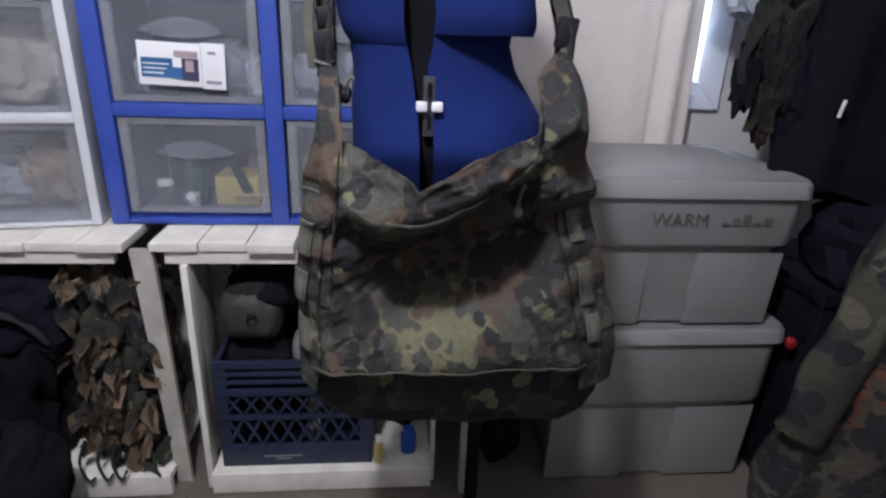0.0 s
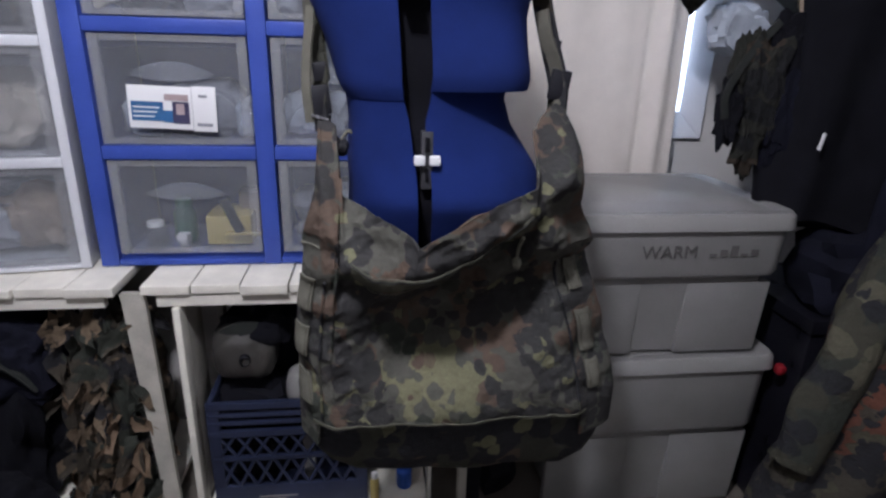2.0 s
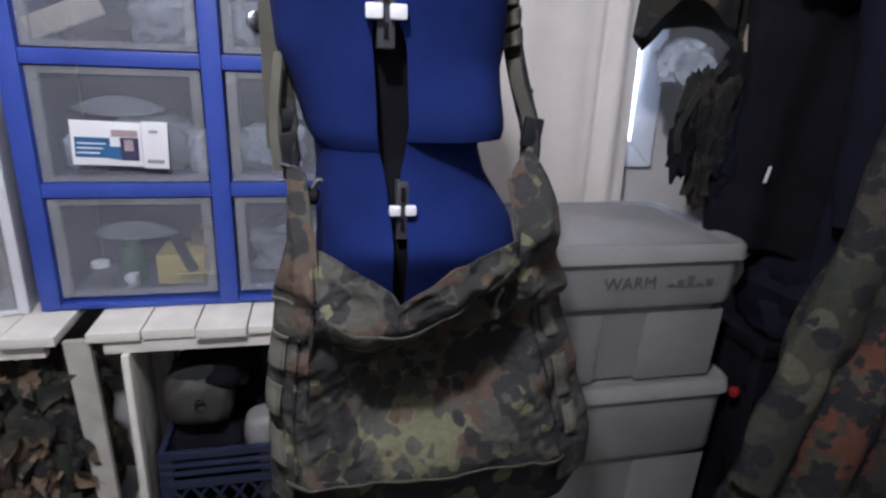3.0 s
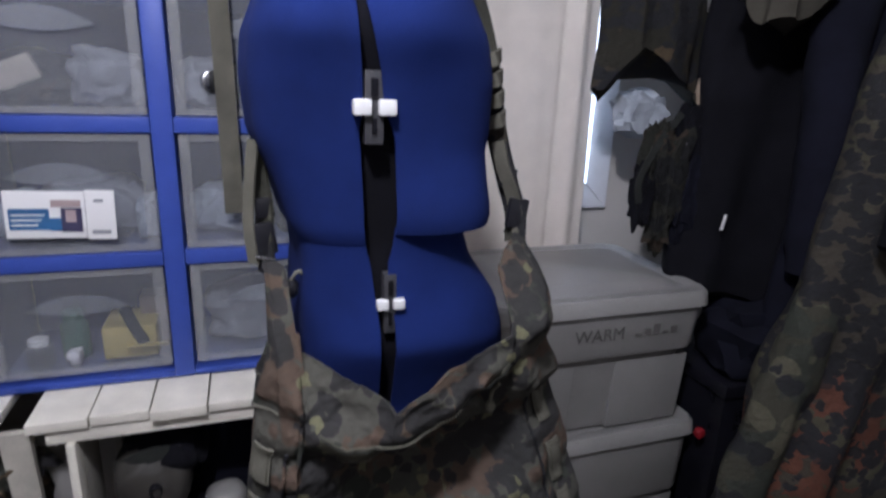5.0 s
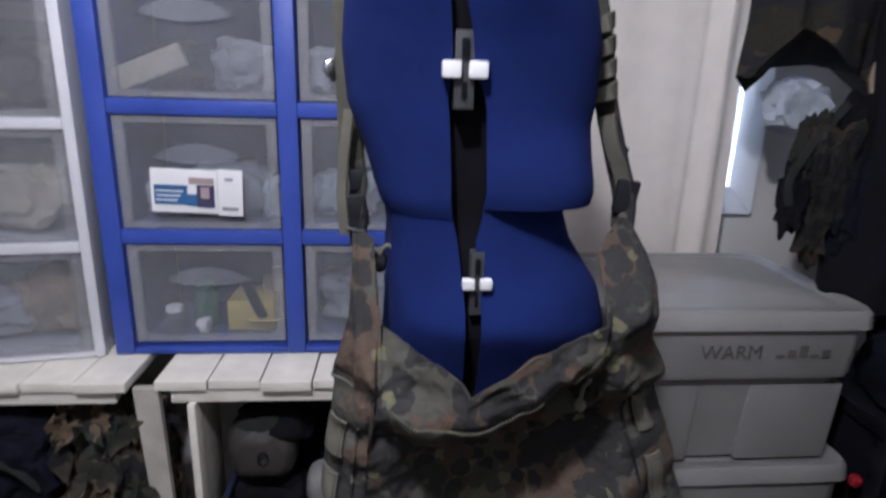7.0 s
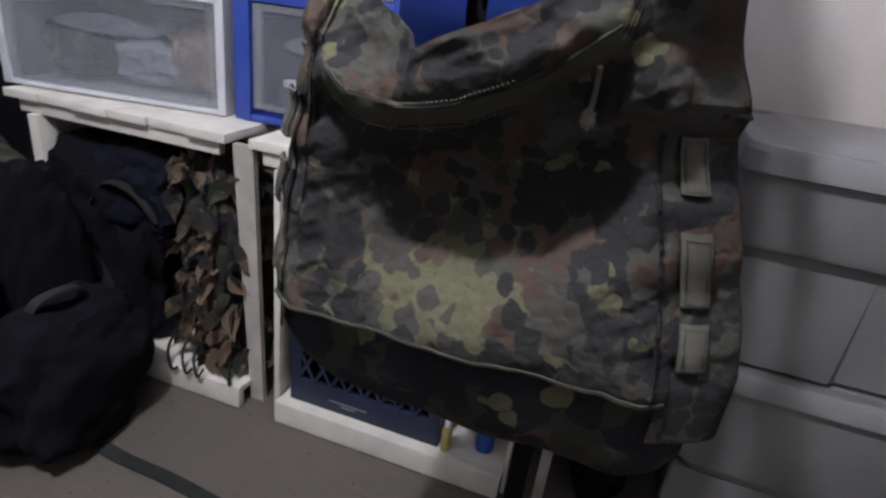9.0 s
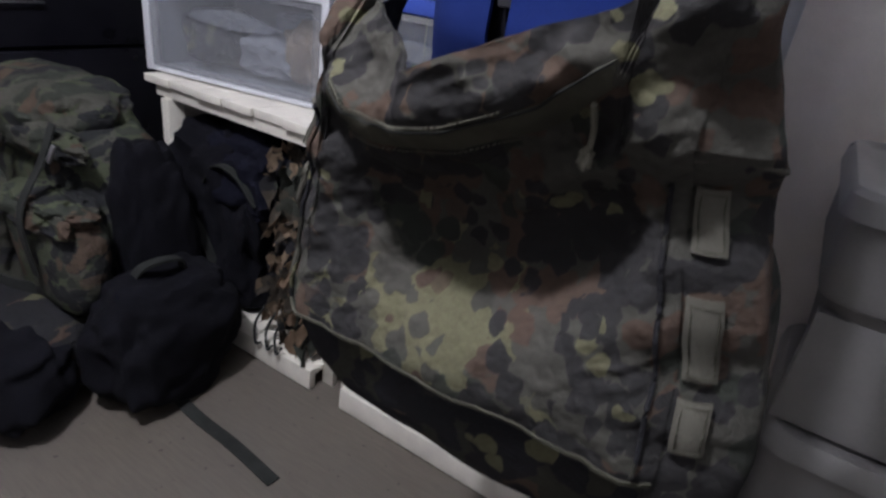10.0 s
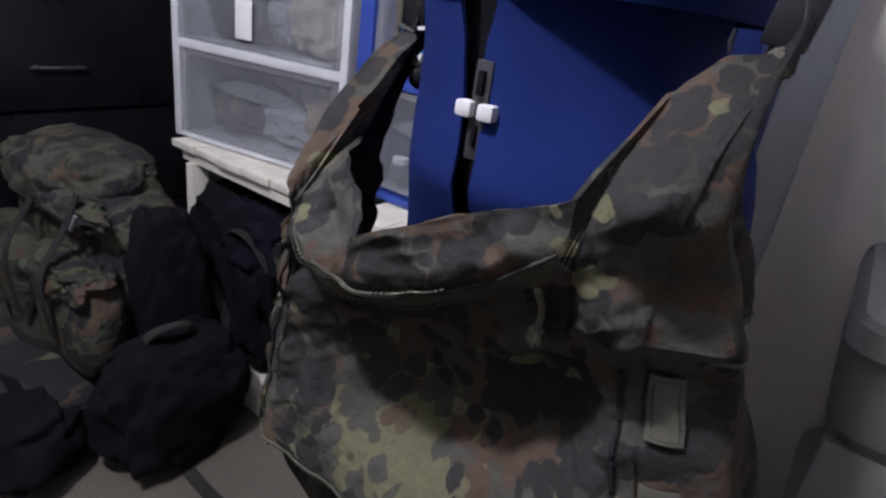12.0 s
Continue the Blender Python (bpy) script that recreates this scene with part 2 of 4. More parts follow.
def floor_material():
    n = Nodes("floor_boards", 0.55, 0.0, 0.3)
    st = n.add("ShaderNodeMapping", Vector=n.c, Scale=(1.0, 9.0, 1.0))
    grain = n.noise(14.0, 5, 0.6, vec=st.outputs[0])
    big = n.step(n.noise(2.6, 4), 0.3, 0.7)
    col = n.mix(grain, (0.080, 0.070, 0.057), (0.165, 0.143, 0.115))
    col = n.mix(n.math("MULTIPLY", big, 0.5), col, (0.12, 0.11, 0.10))
    spots = n.step(n.noise(45.0, 2, offset=(4, 2, 0)), 0.68, 0.74)
    n.colour(n.mix(spots, col, (0.06, 0.055, 0.05)))
    n.bump(grain, 0.2, 0.001)
    return n.m


floor_mat = floor_material()


# ---- mesh helpers ----
def finish(name, bm, material, smooth=True):
    bmesh.ops.recalc_face_normals(bm, faces=bm.faces[:])
    me = bpy.data.meshes.new(name)
    bm.to_mesh(me)
    bm.free()
    for m in material if isinstance(material, (list, tuple)) else [material]:
        me.materials.append(m)
    if smooth:
        me.polygons.foreach_set("use_smooth", [True] * len(me.polygons))
        me.set_sharp_from_angle(angle=radians(38))
    return me


def thing(name, label, category, at=(0, 0, 0), group="", kind="", rz=0.0):
    """An Empty at the base of a thing."""
    ob = new(name)
    ob.empty_display_size = 0.05
    ob.matrix_basis = pose(*at, 0, 0, rz)
    return tagged(ob, label, category, group, kind)


def part(name, bm, material, parent, label="", smooth=True):
    """One mesh object under a thing or a part, in the thing's own axes."""
    ob = new(name, finish(name, bm, material, smooth))
    ob.parent = parent
    return tagged(ob, label)


def solid(name, bm, material, label, category, group="", kind="", smooth=True):
    return tagged(new(name, finish(name, bm, material, smooth)), label, category, group, kind)


def box(bm, x0, x1, y0, y1, z0, z1, bevel=0.0, m=None, mat=0, seg=2):
    made = bmesh.ops.create_cube(bm, size=1.0)["verts"]
    mm = Matrix.Translation(((x0 + x1) / 2, (y0 + y1) / 2, (z0 + z1) / 2)) @ Matrix.Diagonal((x1 - x0, y1 - y0, z1 - z0, 1))
    bmesh.ops.transform(bm, matrix=mm, verts=made)
    if bevel:
        edges = list({e for v in made for e in v.link_edges})
        got = bmesh.ops.bevel(bm, geom=edges, offset=bevel, segments=seg, affect="EDGES", profile=0.6)
        made = list({v for f in got["faces"] for v in f.verts} | {v for v in made if v.is_valid})
    faces = {f for v in made for f in v.link_faces}
    for f in faces:
        f.material_index = mat
    if m is not None:
        bmesh.ops.transform(bm, matrix=m, verts=list({v for f in faces for v in f.verts}))
    return bm


def boxed(*a, **k):
    return box(bmesh.new(), *a, **k)


def loft(bm, rings, closed=True, caps=True, mat=0):
    """Skin between rings of points."""
    vs = [[bm.verts.new(p) for p in r] for r in rings]
    n = len(vs[0])
    for a, b in zip(vs, vs[1:]):
        for i in range(n if closed else n - 1):
            j = (i + 1) % n
            bm.faces.new((a[i], a[j], b[j], b[i])).material_index = mat
    if caps and closed:
        bm.faces.new(list(reversed(vs[0]))).material_index = mat
        bm.faces.new(vs[-1]).material_index = mat
    return vs


def sheet(fn, nu, nv, thick=0.004, mat=0, bm=None):
    """A cloth-like sheet with thickness: fn(u, v) gives a point, u and v from 0 to 1."""
    bm = bm or bmesh.new()
    g = np.array([[fn(i / nu, j / nv) for i in range(nu + 1)] for j in range(nv + 1)], float)
    du, dv = np.gradient(g, axis=1), np.gradient(g, axis=0)
    nn = np.cross(du, dv)
    nn /= np.maximum(np.linalg.norm(nn, axis=2, keepdims=True), 1e-9)
    a = [[bm.verts.new(p) for p in row] for row in g]
    b = [[bm.verts.new(p) for p in row] for row in g + nn * thick]
    for j in range(nv):
        for i in range(nu):
            bm.faces.new((a[j][i], a[j][i + 1], a[j + 1][i + 1], a[j + 1][i])).material_index = mat
            bm.faces.new((b[j][i], b[j + 1][i], b[j + 1][i + 1], b[j][i + 1])).material_index = mat
    rim = [(0, i) for i in range(nu)] + [(j, nu) for j in range(nv)] + [(nv, nu - i) for i in range(nu)] + [(nv - j, 0) for j in range(nv)]
    for (j0, i0), (j1, i1) in zip(rim, rim[1:] + rim[:1]):
        bm.faces.new((a[j0][i0], b[j0][i0], b[j1][i1], a[j1][i1])).material_index = mat
    return bm


def smooth_line(points, n):
    """n + 1 points on a soft curve through the given ones."""
    p = [Vector(q) for q in points]
    p = [2 * p[0] - p[1]] + p + [2 * p[-1] - p[-2]]
    out = []
    for k in range(n + 1):
        s = k / n * (len(p) - 3)
        i = min(int(s), len(p) - 4)
        t = s - i
        a, b, c, d = p[i:i + 4]
        out.append(0.5 * ((2 * b) + (c - a) * t + (2 * a - 5 * b + 4 * c - d) * t * t + (3 * b - a - 3 * c + d) * t ** 3))
    return out


def tube(bm, points, radius, n=24, sides=8, flat=1.0, mat=0, side=None):
    """A tube (or, flat below 1, a strap) along a soft curve. radius may be a list."""
    line = smooth_line(points, n)
    rings = []
    for k, p in enumerate(line):
        d = (line[min(k + 1, n)] - line[max(k - 1, 0)]).normalized()
        ref = Vector(side) if side else (Vector((0, 0, 1)) if abs(d.z) < 0.9 else Vector((0, 1, 0)))
        w = (ref - d * ref.dot(d)).normalized()
        q = d.cross(w)
        r = radius if not isinstance(radius, (list, tuple)) else radius[0] + (radius[-1] - radius[0]) * k / n
        if flat < 0.5:
            rings.append([p + w * r * sx + q * r * flat * sy for sx, sy in ((-1, -1), (1, -1), (1, 1), (-1, 1))])
        else:
            rings.append([p + w * r * math.cos(a) + q * r * flat * math.sin(a) for a in (2 * math.pi * i / sides for i in range(sides))])
    loft(bm, rings, mat=mat)
    return bm


def lump(centre, size, seed, rough=0.25, freq=2.5, cut=3):
    """A soft crumpled bundle."""
    bm = bmesh.new()
    bmesh.ops.create_icosphere(bm, subdivisions=cut, radius=1.0)
    for v in bm.verts:
        d = v.co.normalized()
        k = 1 + rough * noise.noise(d * freq + Vector((seed, seed * 2.3, 0))) + rough * 0.5 * noise.noise(d * freq * 2.7 + Vector((0, seed, 5)))
        q = Vector([math.copysign(abs(c) ** 0.75, c) for c in d]) * k
        v.co = Vector(centre) + Vector([q[i] * size[i] for i in range(3)])
    return bm


def ring_at(cx, cy, z, rx, ry, n=48, power=1.0, tilt=None):
    out = []
    for i in range(n):
        a = 2 * math.pi * i / n
        c, s = math.cos(a), math.sin(a)
        out.append(Vector((cx + rx * math.copysign(abs(c) ** power, c), cy + ry * math.copysign(abs(s) ** power, s), z)))
    return out


def table_of(pairs):
    xs, ys = [p[0] for p in pairs], [p[1] for p in pairs]
    return lambda t: float(np.interp(t, xs, ys))


# ---- the room ----
X0, X1, Y0, Y1, H = -2.7, 1.95, -1.9, 1.76, 2.42
solid("floor", boxed(X0, X1, Y0, Y1, -0.08, 0.0), floor_mat, "worn grey-brown wood-look floor", "floor", kind="structure")
solid("ceiling", boxed(X0 - 0.1, X1 + 0.1, Y0 - 0.1, Y1 + 0.1, H, H + 0.1), ceiling_paint, "plain white painted ceiling", "ceiling", kind="structure")
# three walls out of view, darker than the north wall to deepen shadows
solid("wall_south", boxed(X0, X1, Y0 - 0.1, Y0, 0, H), low_bounce_paint, "unseen plain wall, greyed to cut bounced light", "wall", kind="structure")
solid("wall_east", boxed(X1, X1 + 0.1, Y0, Y1, 0, H), low_bounce_paint, "unseen plain wall, greyed to cut bounced light", "wall", kind="structure")
solid("wall_west", boxed(X0 - 0.1, X0, Y0, Y1, 0, H), low_bounce_paint, "unseen plain wall, greyed to cut bounced light", "wall", kind="structure")
WX0, WX1, WZ0, WZ1 = 0.42, 1.02, 1.057, 2.05
bm = bmesh.new()
box(bm, X0, WX0, Y1, Y1 + 0.12, 0, H)
box(bm, WX1, X1, Y1, Y1 + 0.12, 0, H)
box(bm, WX0, WX1, Y1, Y1 + 0.12, 0, WZ0)
box(bm, WX0, WX1, Y1, Y1 + 0.12, WZ1, H)
solid("wall_north", bm, wall_paint, "off-white painted wall with a window opening", "wall", kind="structure")
win = thing("window_1", "white painted window with a mitred wooden casing", "window", kind="structure")


def casing(bm, a, b, c, d, y0, y1):
    """One mitred board of the casing, from its four corners in the wall's plane."""
    loft(bm, [[Vector((p[0], y, p[1])) for p in (a, b, c, d)] for y in (y0, y1)])
    return bm


W = 0.082
for a, b, c, d in (((WX1, WZ0), (WX1 + W, WZ0 - W), (WX1 + W, WZ1 + W), (WX1, WZ1)),
                   ((WX0, WZ0), (WX0 - W, WZ0 - W), (WX1 + W - 0.002, WZ0 - W), (WX1 - 0.002, WZ0)),
                   ((WX0, WZ0 + 0.002), (WX0 - W, WZ0 - W + 0.002), (WX0 - W, WZ1 + W), (WX0, WZ1)),
                   ((WX0, WZ1 + 0.002), (WX0 - W, WZ1 + W + 0.002), (WX1 + W, WZ1 + W + 0.002), (WX1, WZ1 + 0.002))):
    part("casing_board", casing(bmesh.new(), a, b, c, d, Y1 - 0.020, Y1 - 0.001), casing_paint, win)
bm = bmesh.new()
for x0, x1, z0, z1 in ((WX0, WX0 + 0.03, WZ0, WZ1), (WX1 - 0.03, WX1, WZ0, WZ1), (WX0 + 0.03, WX1 - 0.03, WZ0, WZ0 + 0.03), (WX0 + 0.03, WX1 - 0.03, WZ1 - 0.03, WZ1)):
    box(bm, x0, x1, Y1 + 0.05, Y1 + 0.09, z0, z1, 0.003)
part("window_frame", bm, casing_paint, win)
pane = part("pane", boxed(WX0 + 0.03, WX1 - 0.03, Y1 + 0.066, Y1 + 0.072, WZ0 + 0.03, WZ1 - 0.03), glass.m, win)
pane.visible_shadow = False

# the ceiling lamp
cl = thing("ceiling_lamp", "small white ceiling lamp holder with a bare bulb", "lamp", (LAMP[0], LAMP[1], H))
bm = bmesh.new()
loft(bm, [ring_at(0, 0, z, r, r, 24) for z, r in ((0, 0.06), (-0.012, 0.06), (-0.03, 0.03), (-0.05, 0.024))])
part("lamp_holder", bm, white_plastic, cl)

# ---- curtain ----
def curtain_at(u, v):
    x = 0.30 + 0.668 * u
    fold = 0.020 * math.sin(u * 10.5 + 1.2 * math.sin(u * 4) + 0.6 * v) + 0.003 * math.sin(u * 31 + 2 * v) - 0.022 * math.exp(-((u - 0.93) / 0.022) ** 2) + 0.012 * math.exp(-((u - 0.87) / 0.02) ** 2)
    edge = 0.015 * math.sin(v * 5 + u * 3)
    return (x + 0.02 * (1 - v) * math.sin(u * 20), 1.70 + fold * (0.6 + 0.4 * v) + edge * 0.4, 0.06 + 2.1 * v)


solid("curtain", sheet(curtain_at, 110, 24, 0.003), curtain_cloth, "long off-white cloth curtain hanging in soft folds", "curtain")
bm = tube(bmesh.new(), [(0.2, 1.70, 2.18), (0.6, 1.70, 2.18), (1.1, 1.70, 2.18)], 0.012)
box(bm, 0.22, 0.24, 1.70, 1.76, 2.16, 2.20)
box(bm, 1.06, 1.08, 1.70, 1.76, 2.16, 2.20)
solid("curtain_rod", bm, white_plastic, "thin white curtain rod fixed above the window", "curtain rod")


# ---- white benches ----
BENCH_TOP, BENCH_Y0, BENCH_Y1 = 0.706, 1.245, 1.70


def bench(label, x0, x1, planks, leg_xs, shelf, seed):
    rnd = random.Random(seed)
    b = thing("bench", label, "bench", (x0, BENCH_Y0, 0), "white plank benches")
    w = (x1 - x0) / planks
    for i in range(planks):
        part("plank", boxed(i * w + 0.0015, (i + 1) * w - 0.0015, rnd.uniform(-0.006, 0.006), BENCH_Y1 - BENCH_Y0, BENCH_TOP - 0.022 + rnd.uniform(-0.002, 0.001), BENCH_TOP + rnd.uniform(-0.003, 0.0), 0.002), white_paint, b)
    part("apron", boxed(0.03, x1 - x0 - 0.03, 0.012, 0.034, BENCH_TOP - 0.055, BENCH_TOP - 0.026, 0.002), white_paint, b)
    part("apron", boxed(0.03, x1 - x0 - 0.03, 0.41, 0.432, BENCH_TOP - 0.09, BENCH_TOP - 0.026, 0.002), white_paint, b)
    for lx, lw in leg_xs:
        bm = bmesh.new()
        box(bm, lx - x0, lx - x0 + lw, 0.0, 0.05, 0.0, BENCH_TOP - 0.056, 0.002)
        part("leg", bm, [white_paint], b)
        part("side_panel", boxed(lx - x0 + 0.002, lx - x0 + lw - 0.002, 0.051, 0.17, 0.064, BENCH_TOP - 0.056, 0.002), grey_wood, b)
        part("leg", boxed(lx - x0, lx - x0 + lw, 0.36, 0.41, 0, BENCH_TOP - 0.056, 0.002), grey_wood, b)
    s0, s1, sz = shelf
    part("bottom_rail", boxed(s0 - x0, s1 - x0, -0.028, -0.006, 0.004, 0.066, 0.002), white_paint, b)
    part("bottom_board", boxed(s0 - x0, s1 - x0, -0.005, 0.42, 0.045, 0.062, 0.002), white_paint, b)
    return b


bench("white painted plank bench with gear stuffed underneath", -1.165, -0.523, 6, ((-1.10, 0.03),), (-1.12, -0.49, 0.06), 3)
bench("white painted plank bench with a milk crate underneath", -0.470, 0.300, 7, ((-0.405, 0.016), (0.195, 0.010)), (-0.385, 0.194, 0.06), 5)
# the slanting side board between the benches
bm = bmesh.new()
loft(bm, [[Vector(p) for p in ((-0.494, 1.272, 0.0), (-0.456, 1.272, 0.0), (-0.456, 1.288, 0.0), (-0.494, 1.288, 0.0))],
          [Vector(p) for p in ((-0.518, 1.258, 0.684), (-0.466, 1.258, 0.684), (-0.466, 1.274, 0.684), (-0.518, 1.274, 0.684))]])
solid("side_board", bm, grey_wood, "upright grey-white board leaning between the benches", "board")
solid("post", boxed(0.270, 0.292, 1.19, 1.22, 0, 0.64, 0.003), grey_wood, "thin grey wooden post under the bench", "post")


# ---- drawer towers ----
def drawer(tower, x0, x1, z0, z1, y, depth=0.30, face_mat=None):
    """A cloudy see-through drawer: thin box, rimmed front, crescent handle."""
    bm = bmesh.new()
    t = 0.003
    box(bm, x0, x1, y + 0.012, y + depth, z0, z0 + t)
    box(bm, x0, x0 + t, y + 0.012, y + depth, z0 + t, z1 - 0.03)
    box(bm, x1 - t, x1, y + 0.012, y + depth, z0 + t, z1 - 0.03)
    box(bm, x0 + t, x1 - t, y + depth - t, y + depth, z0 + t, z1 - 0.03)
    d = part("drawer", bm, front_plastic, tower)
    nx, nz = 16, 8
    cx, wx = (x0 + x1) / 2, (x1 - x0)

    def face(u, v):
        dip = 0.010 * math.exp(-((u - 0.5) / 0.33) ** 2 * 2 - ((v - 0.62) / 0.25) ** 2 * 2)
        return (x0 + 0.022 + (wx - 0.044) * u, y + 0.006 + dip, z0 + 0.014 + (z1 - z0 - 0.026) * v)

    part("front_panel", sheet(face, nx, nz, 0.002), face_mat or front_plastic, d)
    bm = bmesh.new()
    for a0, a1, b0, b1 in ((x0, x0 + 0.022, z0, z1), (x1 - 0.022, x1, z0, z1), (x0 + 0.022, x1 - 0.022, z0, z0 + 0.014), (x0 + 0.022, x1 - 0.022, z1 - 0.014, z1)):
        box(bm, a0, a1, y, y + 0.012, b0, b1, 0.002)
    part("rim", bm, rim_plastic, d)
    hz, hw = z0 + (z1 - z0) * 0.645, wx * 0.29
    n = 24
    top = [Vector((cx + hw * (2 * i / n - 1), y - 0.004, hz + 0.030 * (1 - (2 * i / n - 1) ** 2))) for i in range(n + 1)]
    low = [Vector((cx + hw * (2 * i / n - 1), y + 0.001, hz - 0.014 * (1 - (2 * i / n - 1) ** 2))) for i in range(n + 1)]
    bm = bmesh.new()
    loft(bm, [[a, b, b + Vector((0, 0.005, 0)), a + Vector((0, 0.009, 0.0))] for a, b in zip(top, low)])
    part("handle", bm, handle_plastic, d)
    return d


def tower_frame(xs, zs, y0, y1, post, bar):
    """Open frame of uprights and bars round the drawers."""
    bm = bmesh.new()
    for x in xs:
        box(bm, x - post / 2, x + post / 2, y0, y1, zs[0], zs[-1], 0.004)
    for z in zs:
        for a, b in zip(xs, xs[1:]):
            box(bm, a + post / 2, b - post / 2, y0 + 0.001, y1 - 0.001, max(z - bar / 2, zs[0]), min(z + bar / 2, zs[-1]), 0.004)
    return bm


TY = 1.375
XS = (-0.577, -0.192, 0.205)
ZS = (0.708, 0.986, 1.263, 1.553)
blue = thing("drawer_tower", "blue plastic drawer tower with cloudy see-through drawers", "drawers")
part("frame", tower_frame(XS, ZS, TY, 1.68, 0.042, 0.032), blue_plastic, blue)
part("back_panel", boxed(XS[0] + 0.022, XS[2] - 0.022, 1.682, 1.686, ZS[0], ZS[-1]), blue_plastic, blue)
blue_drawers = {}
for c in range(2):
    for r in range(3):
        lo = ZS[r] + (0.030 if r == 0 else 0.019)
        blue_drawers[c, r] = drawer(blue, XS[c] + 0.027, XS[c + 1] - 0.025, lo, ZS[r + 1] - 0.019, TY + 0.004)
WY = 0.0
white = thing("drawer_tower", "white plastic drawer tower with clear drawers full of gear", "drawers", (-1.195, 1.272, 0), rz=9.3)
WXS, WZS = (0.011, 0.575), (0.708, 0.965, 1.225, 1.485)
part("frame", tower_frame(WXS, WZS, WY, 0.335, 0.022, 0.024), white_plastic, white)
part("back_panel", boxed(WXS[0] + 0.012, WXS[1] - 0.012, 0.337, 0.341, WZS[0], WZS[-1]), white_plastic, white)
for r in range(3):
    wd = drawer(white, WXS[0] + 0.013, WXS[1] - 0.013, WZS[r] + 0.014, WZS[r + 1] - 0.014, WY + 0.003, face_mat=milky_front)
    if r == 1:
        part("sticker", boxed(0.235, 0.290, -0.002, 0.0006, 1.005, 1.10, 0.0005), card_white, wd, "white paper sticker")

# the shop card on a drawer front
card = thing("card", "white printed shop card with blue and dark picture areas", "card", (-0.4, TY - 0.003, 1.06))
CARD = pose(-0.386, TY - 0.006, 1.089, 0, 2.0, 0)
card.matrix_basis = CARD
part("sheet", boxed(-0.095, 0.042, 0, 0.002, -0.047, 0.047, 0.0008), card_white, card)
part("side_sheet", boxed(0.043, 0.095, -0.001, 0.001, -0.050, 0.050, 0.0008), card_white, card)
part("print", boxed(-0.088, -0.02, -0.0012, -0.0002, -0.030, 0.012), card_blue, card, "blue printed area")
part("print", boxed(-0.02, 0.006, -0.0014, -0.0002, -0.032, -0.006), card_blue, card, "blue printed area")
part("print", boxed(-0.016, 0.035, -0.0012, -0.0003, 0.016, 0.030), card_skin, card, "pale printed area")
part("print", boxed(0.0, 0.036, -0.0016, -0.0002, -0.034, 0.014), card_dark, card, "dark printed area")
part("print", boxed(0.008, 0.026, -0.0020, -0.0017, -0.014, 0.010), card_skin, card, "pale printed area")
for i in range(3):
    part("line", boxed(-0.084, -0.040 + 0.006 * i, -0.0018, -0.0013, -0.022 + 0.010 * i, -0.019 + 0.010 * i), card_white, card)
part("line", boxed(0.058, 0.075, -0.0022, -0.0012, 0.026, 0.032), grey_cloth, card)
part("line", boxed(0.052, 0.085, -0.0022, -0.0012, -0.038, -0.031), grey_cloth, card)


# ---- what lies in the drawers ----
def pot(name, label, at, r, h, body, cap):
    p = thing(name, label, name, at)
    bm = bmesh.new()
    loft(bm, [ring_at(0, 0, z, q, q, 20) for z, q in ((0, r * 0.92), (0.004, r), (h * 0.7, r), (h * 0.8, r * 0.7))])
    part("body", bm, body, p)
    bm = bmesh.new()
    loft(bm, [ring_at(0, 0, z, q, q, 20) for z, q in ((h * 0.8, r * 0.72), (h * 0.98, r * 0.72), (h, r * 0.66))])
    part("lid", bm, cap, p)
    return p


BZ = ZS[0] + 0.034
pot("jar", "small jar with a white cap in a drawer", (-0.480, 1.43, BZ), 0.027, 0.065, front_plastic, card_white)
pot("bottle", "green plastic bottle lying in a drawer", (-0.42, 1.47, BZ), 0.028, 0.11, green_plastic, green_plastic)
bm = bmesh.new()
loft(bm, [ring_at(0, 0, z, q, q, 20) for z, q in ((0, 0.0125), (0.008, 0.0135), (0.012, 0.012))])
bmesh.ops.transform(bm, matrix=pose(-0.413, 1.415, BZ + 0.028, 90, 0, 0), verts=bm.verts[:])
box(bm, -0.423, -0.403, 1.416, 1.45, BZ, BZ + 0.03, 0.004)
solid("cap", bm, card_white, "round white bottle cap in a drawer", "cap")
solid("carton", boxed(-0.36, -0.25, 1.43, 1.55, BZ, BZ + 0.075, 0.004), yellow_box, "pale yellow carton in a drawer", "box")
solid("carton", boxed(-0.29, -0.225, 1.50, 1.56, BZ, BZ + 0.12, 0.004), tan_cloth, "tan carton in a drawer", "box")
bm = tube(bmesh.new(), [(-0.31, 1.43, BZ + 0.12), (-0.29, 1.424, BZ + 0.07), (-0.275, 1.424, BZ + 0.035)], 0.012, 10, 4, 0.25, side=(1, 0, 0))
solid("strap", bm, dark_web, "short dark strap lying over a carton", "strap")
solid("pouch", boxed(-0.31, -0.225, 1.415, 1.43, BZ + 0.027, BZ + 0.034, 0.002), yellow_box, "thin yellow strip in a drawer", "strip")
WHITE_AT = pose(-1.195, 1.272, 0, 0, 0, 9.3)


def in_white(x, y, z):
    return WHITE_AT @ Vector((x, y, z))


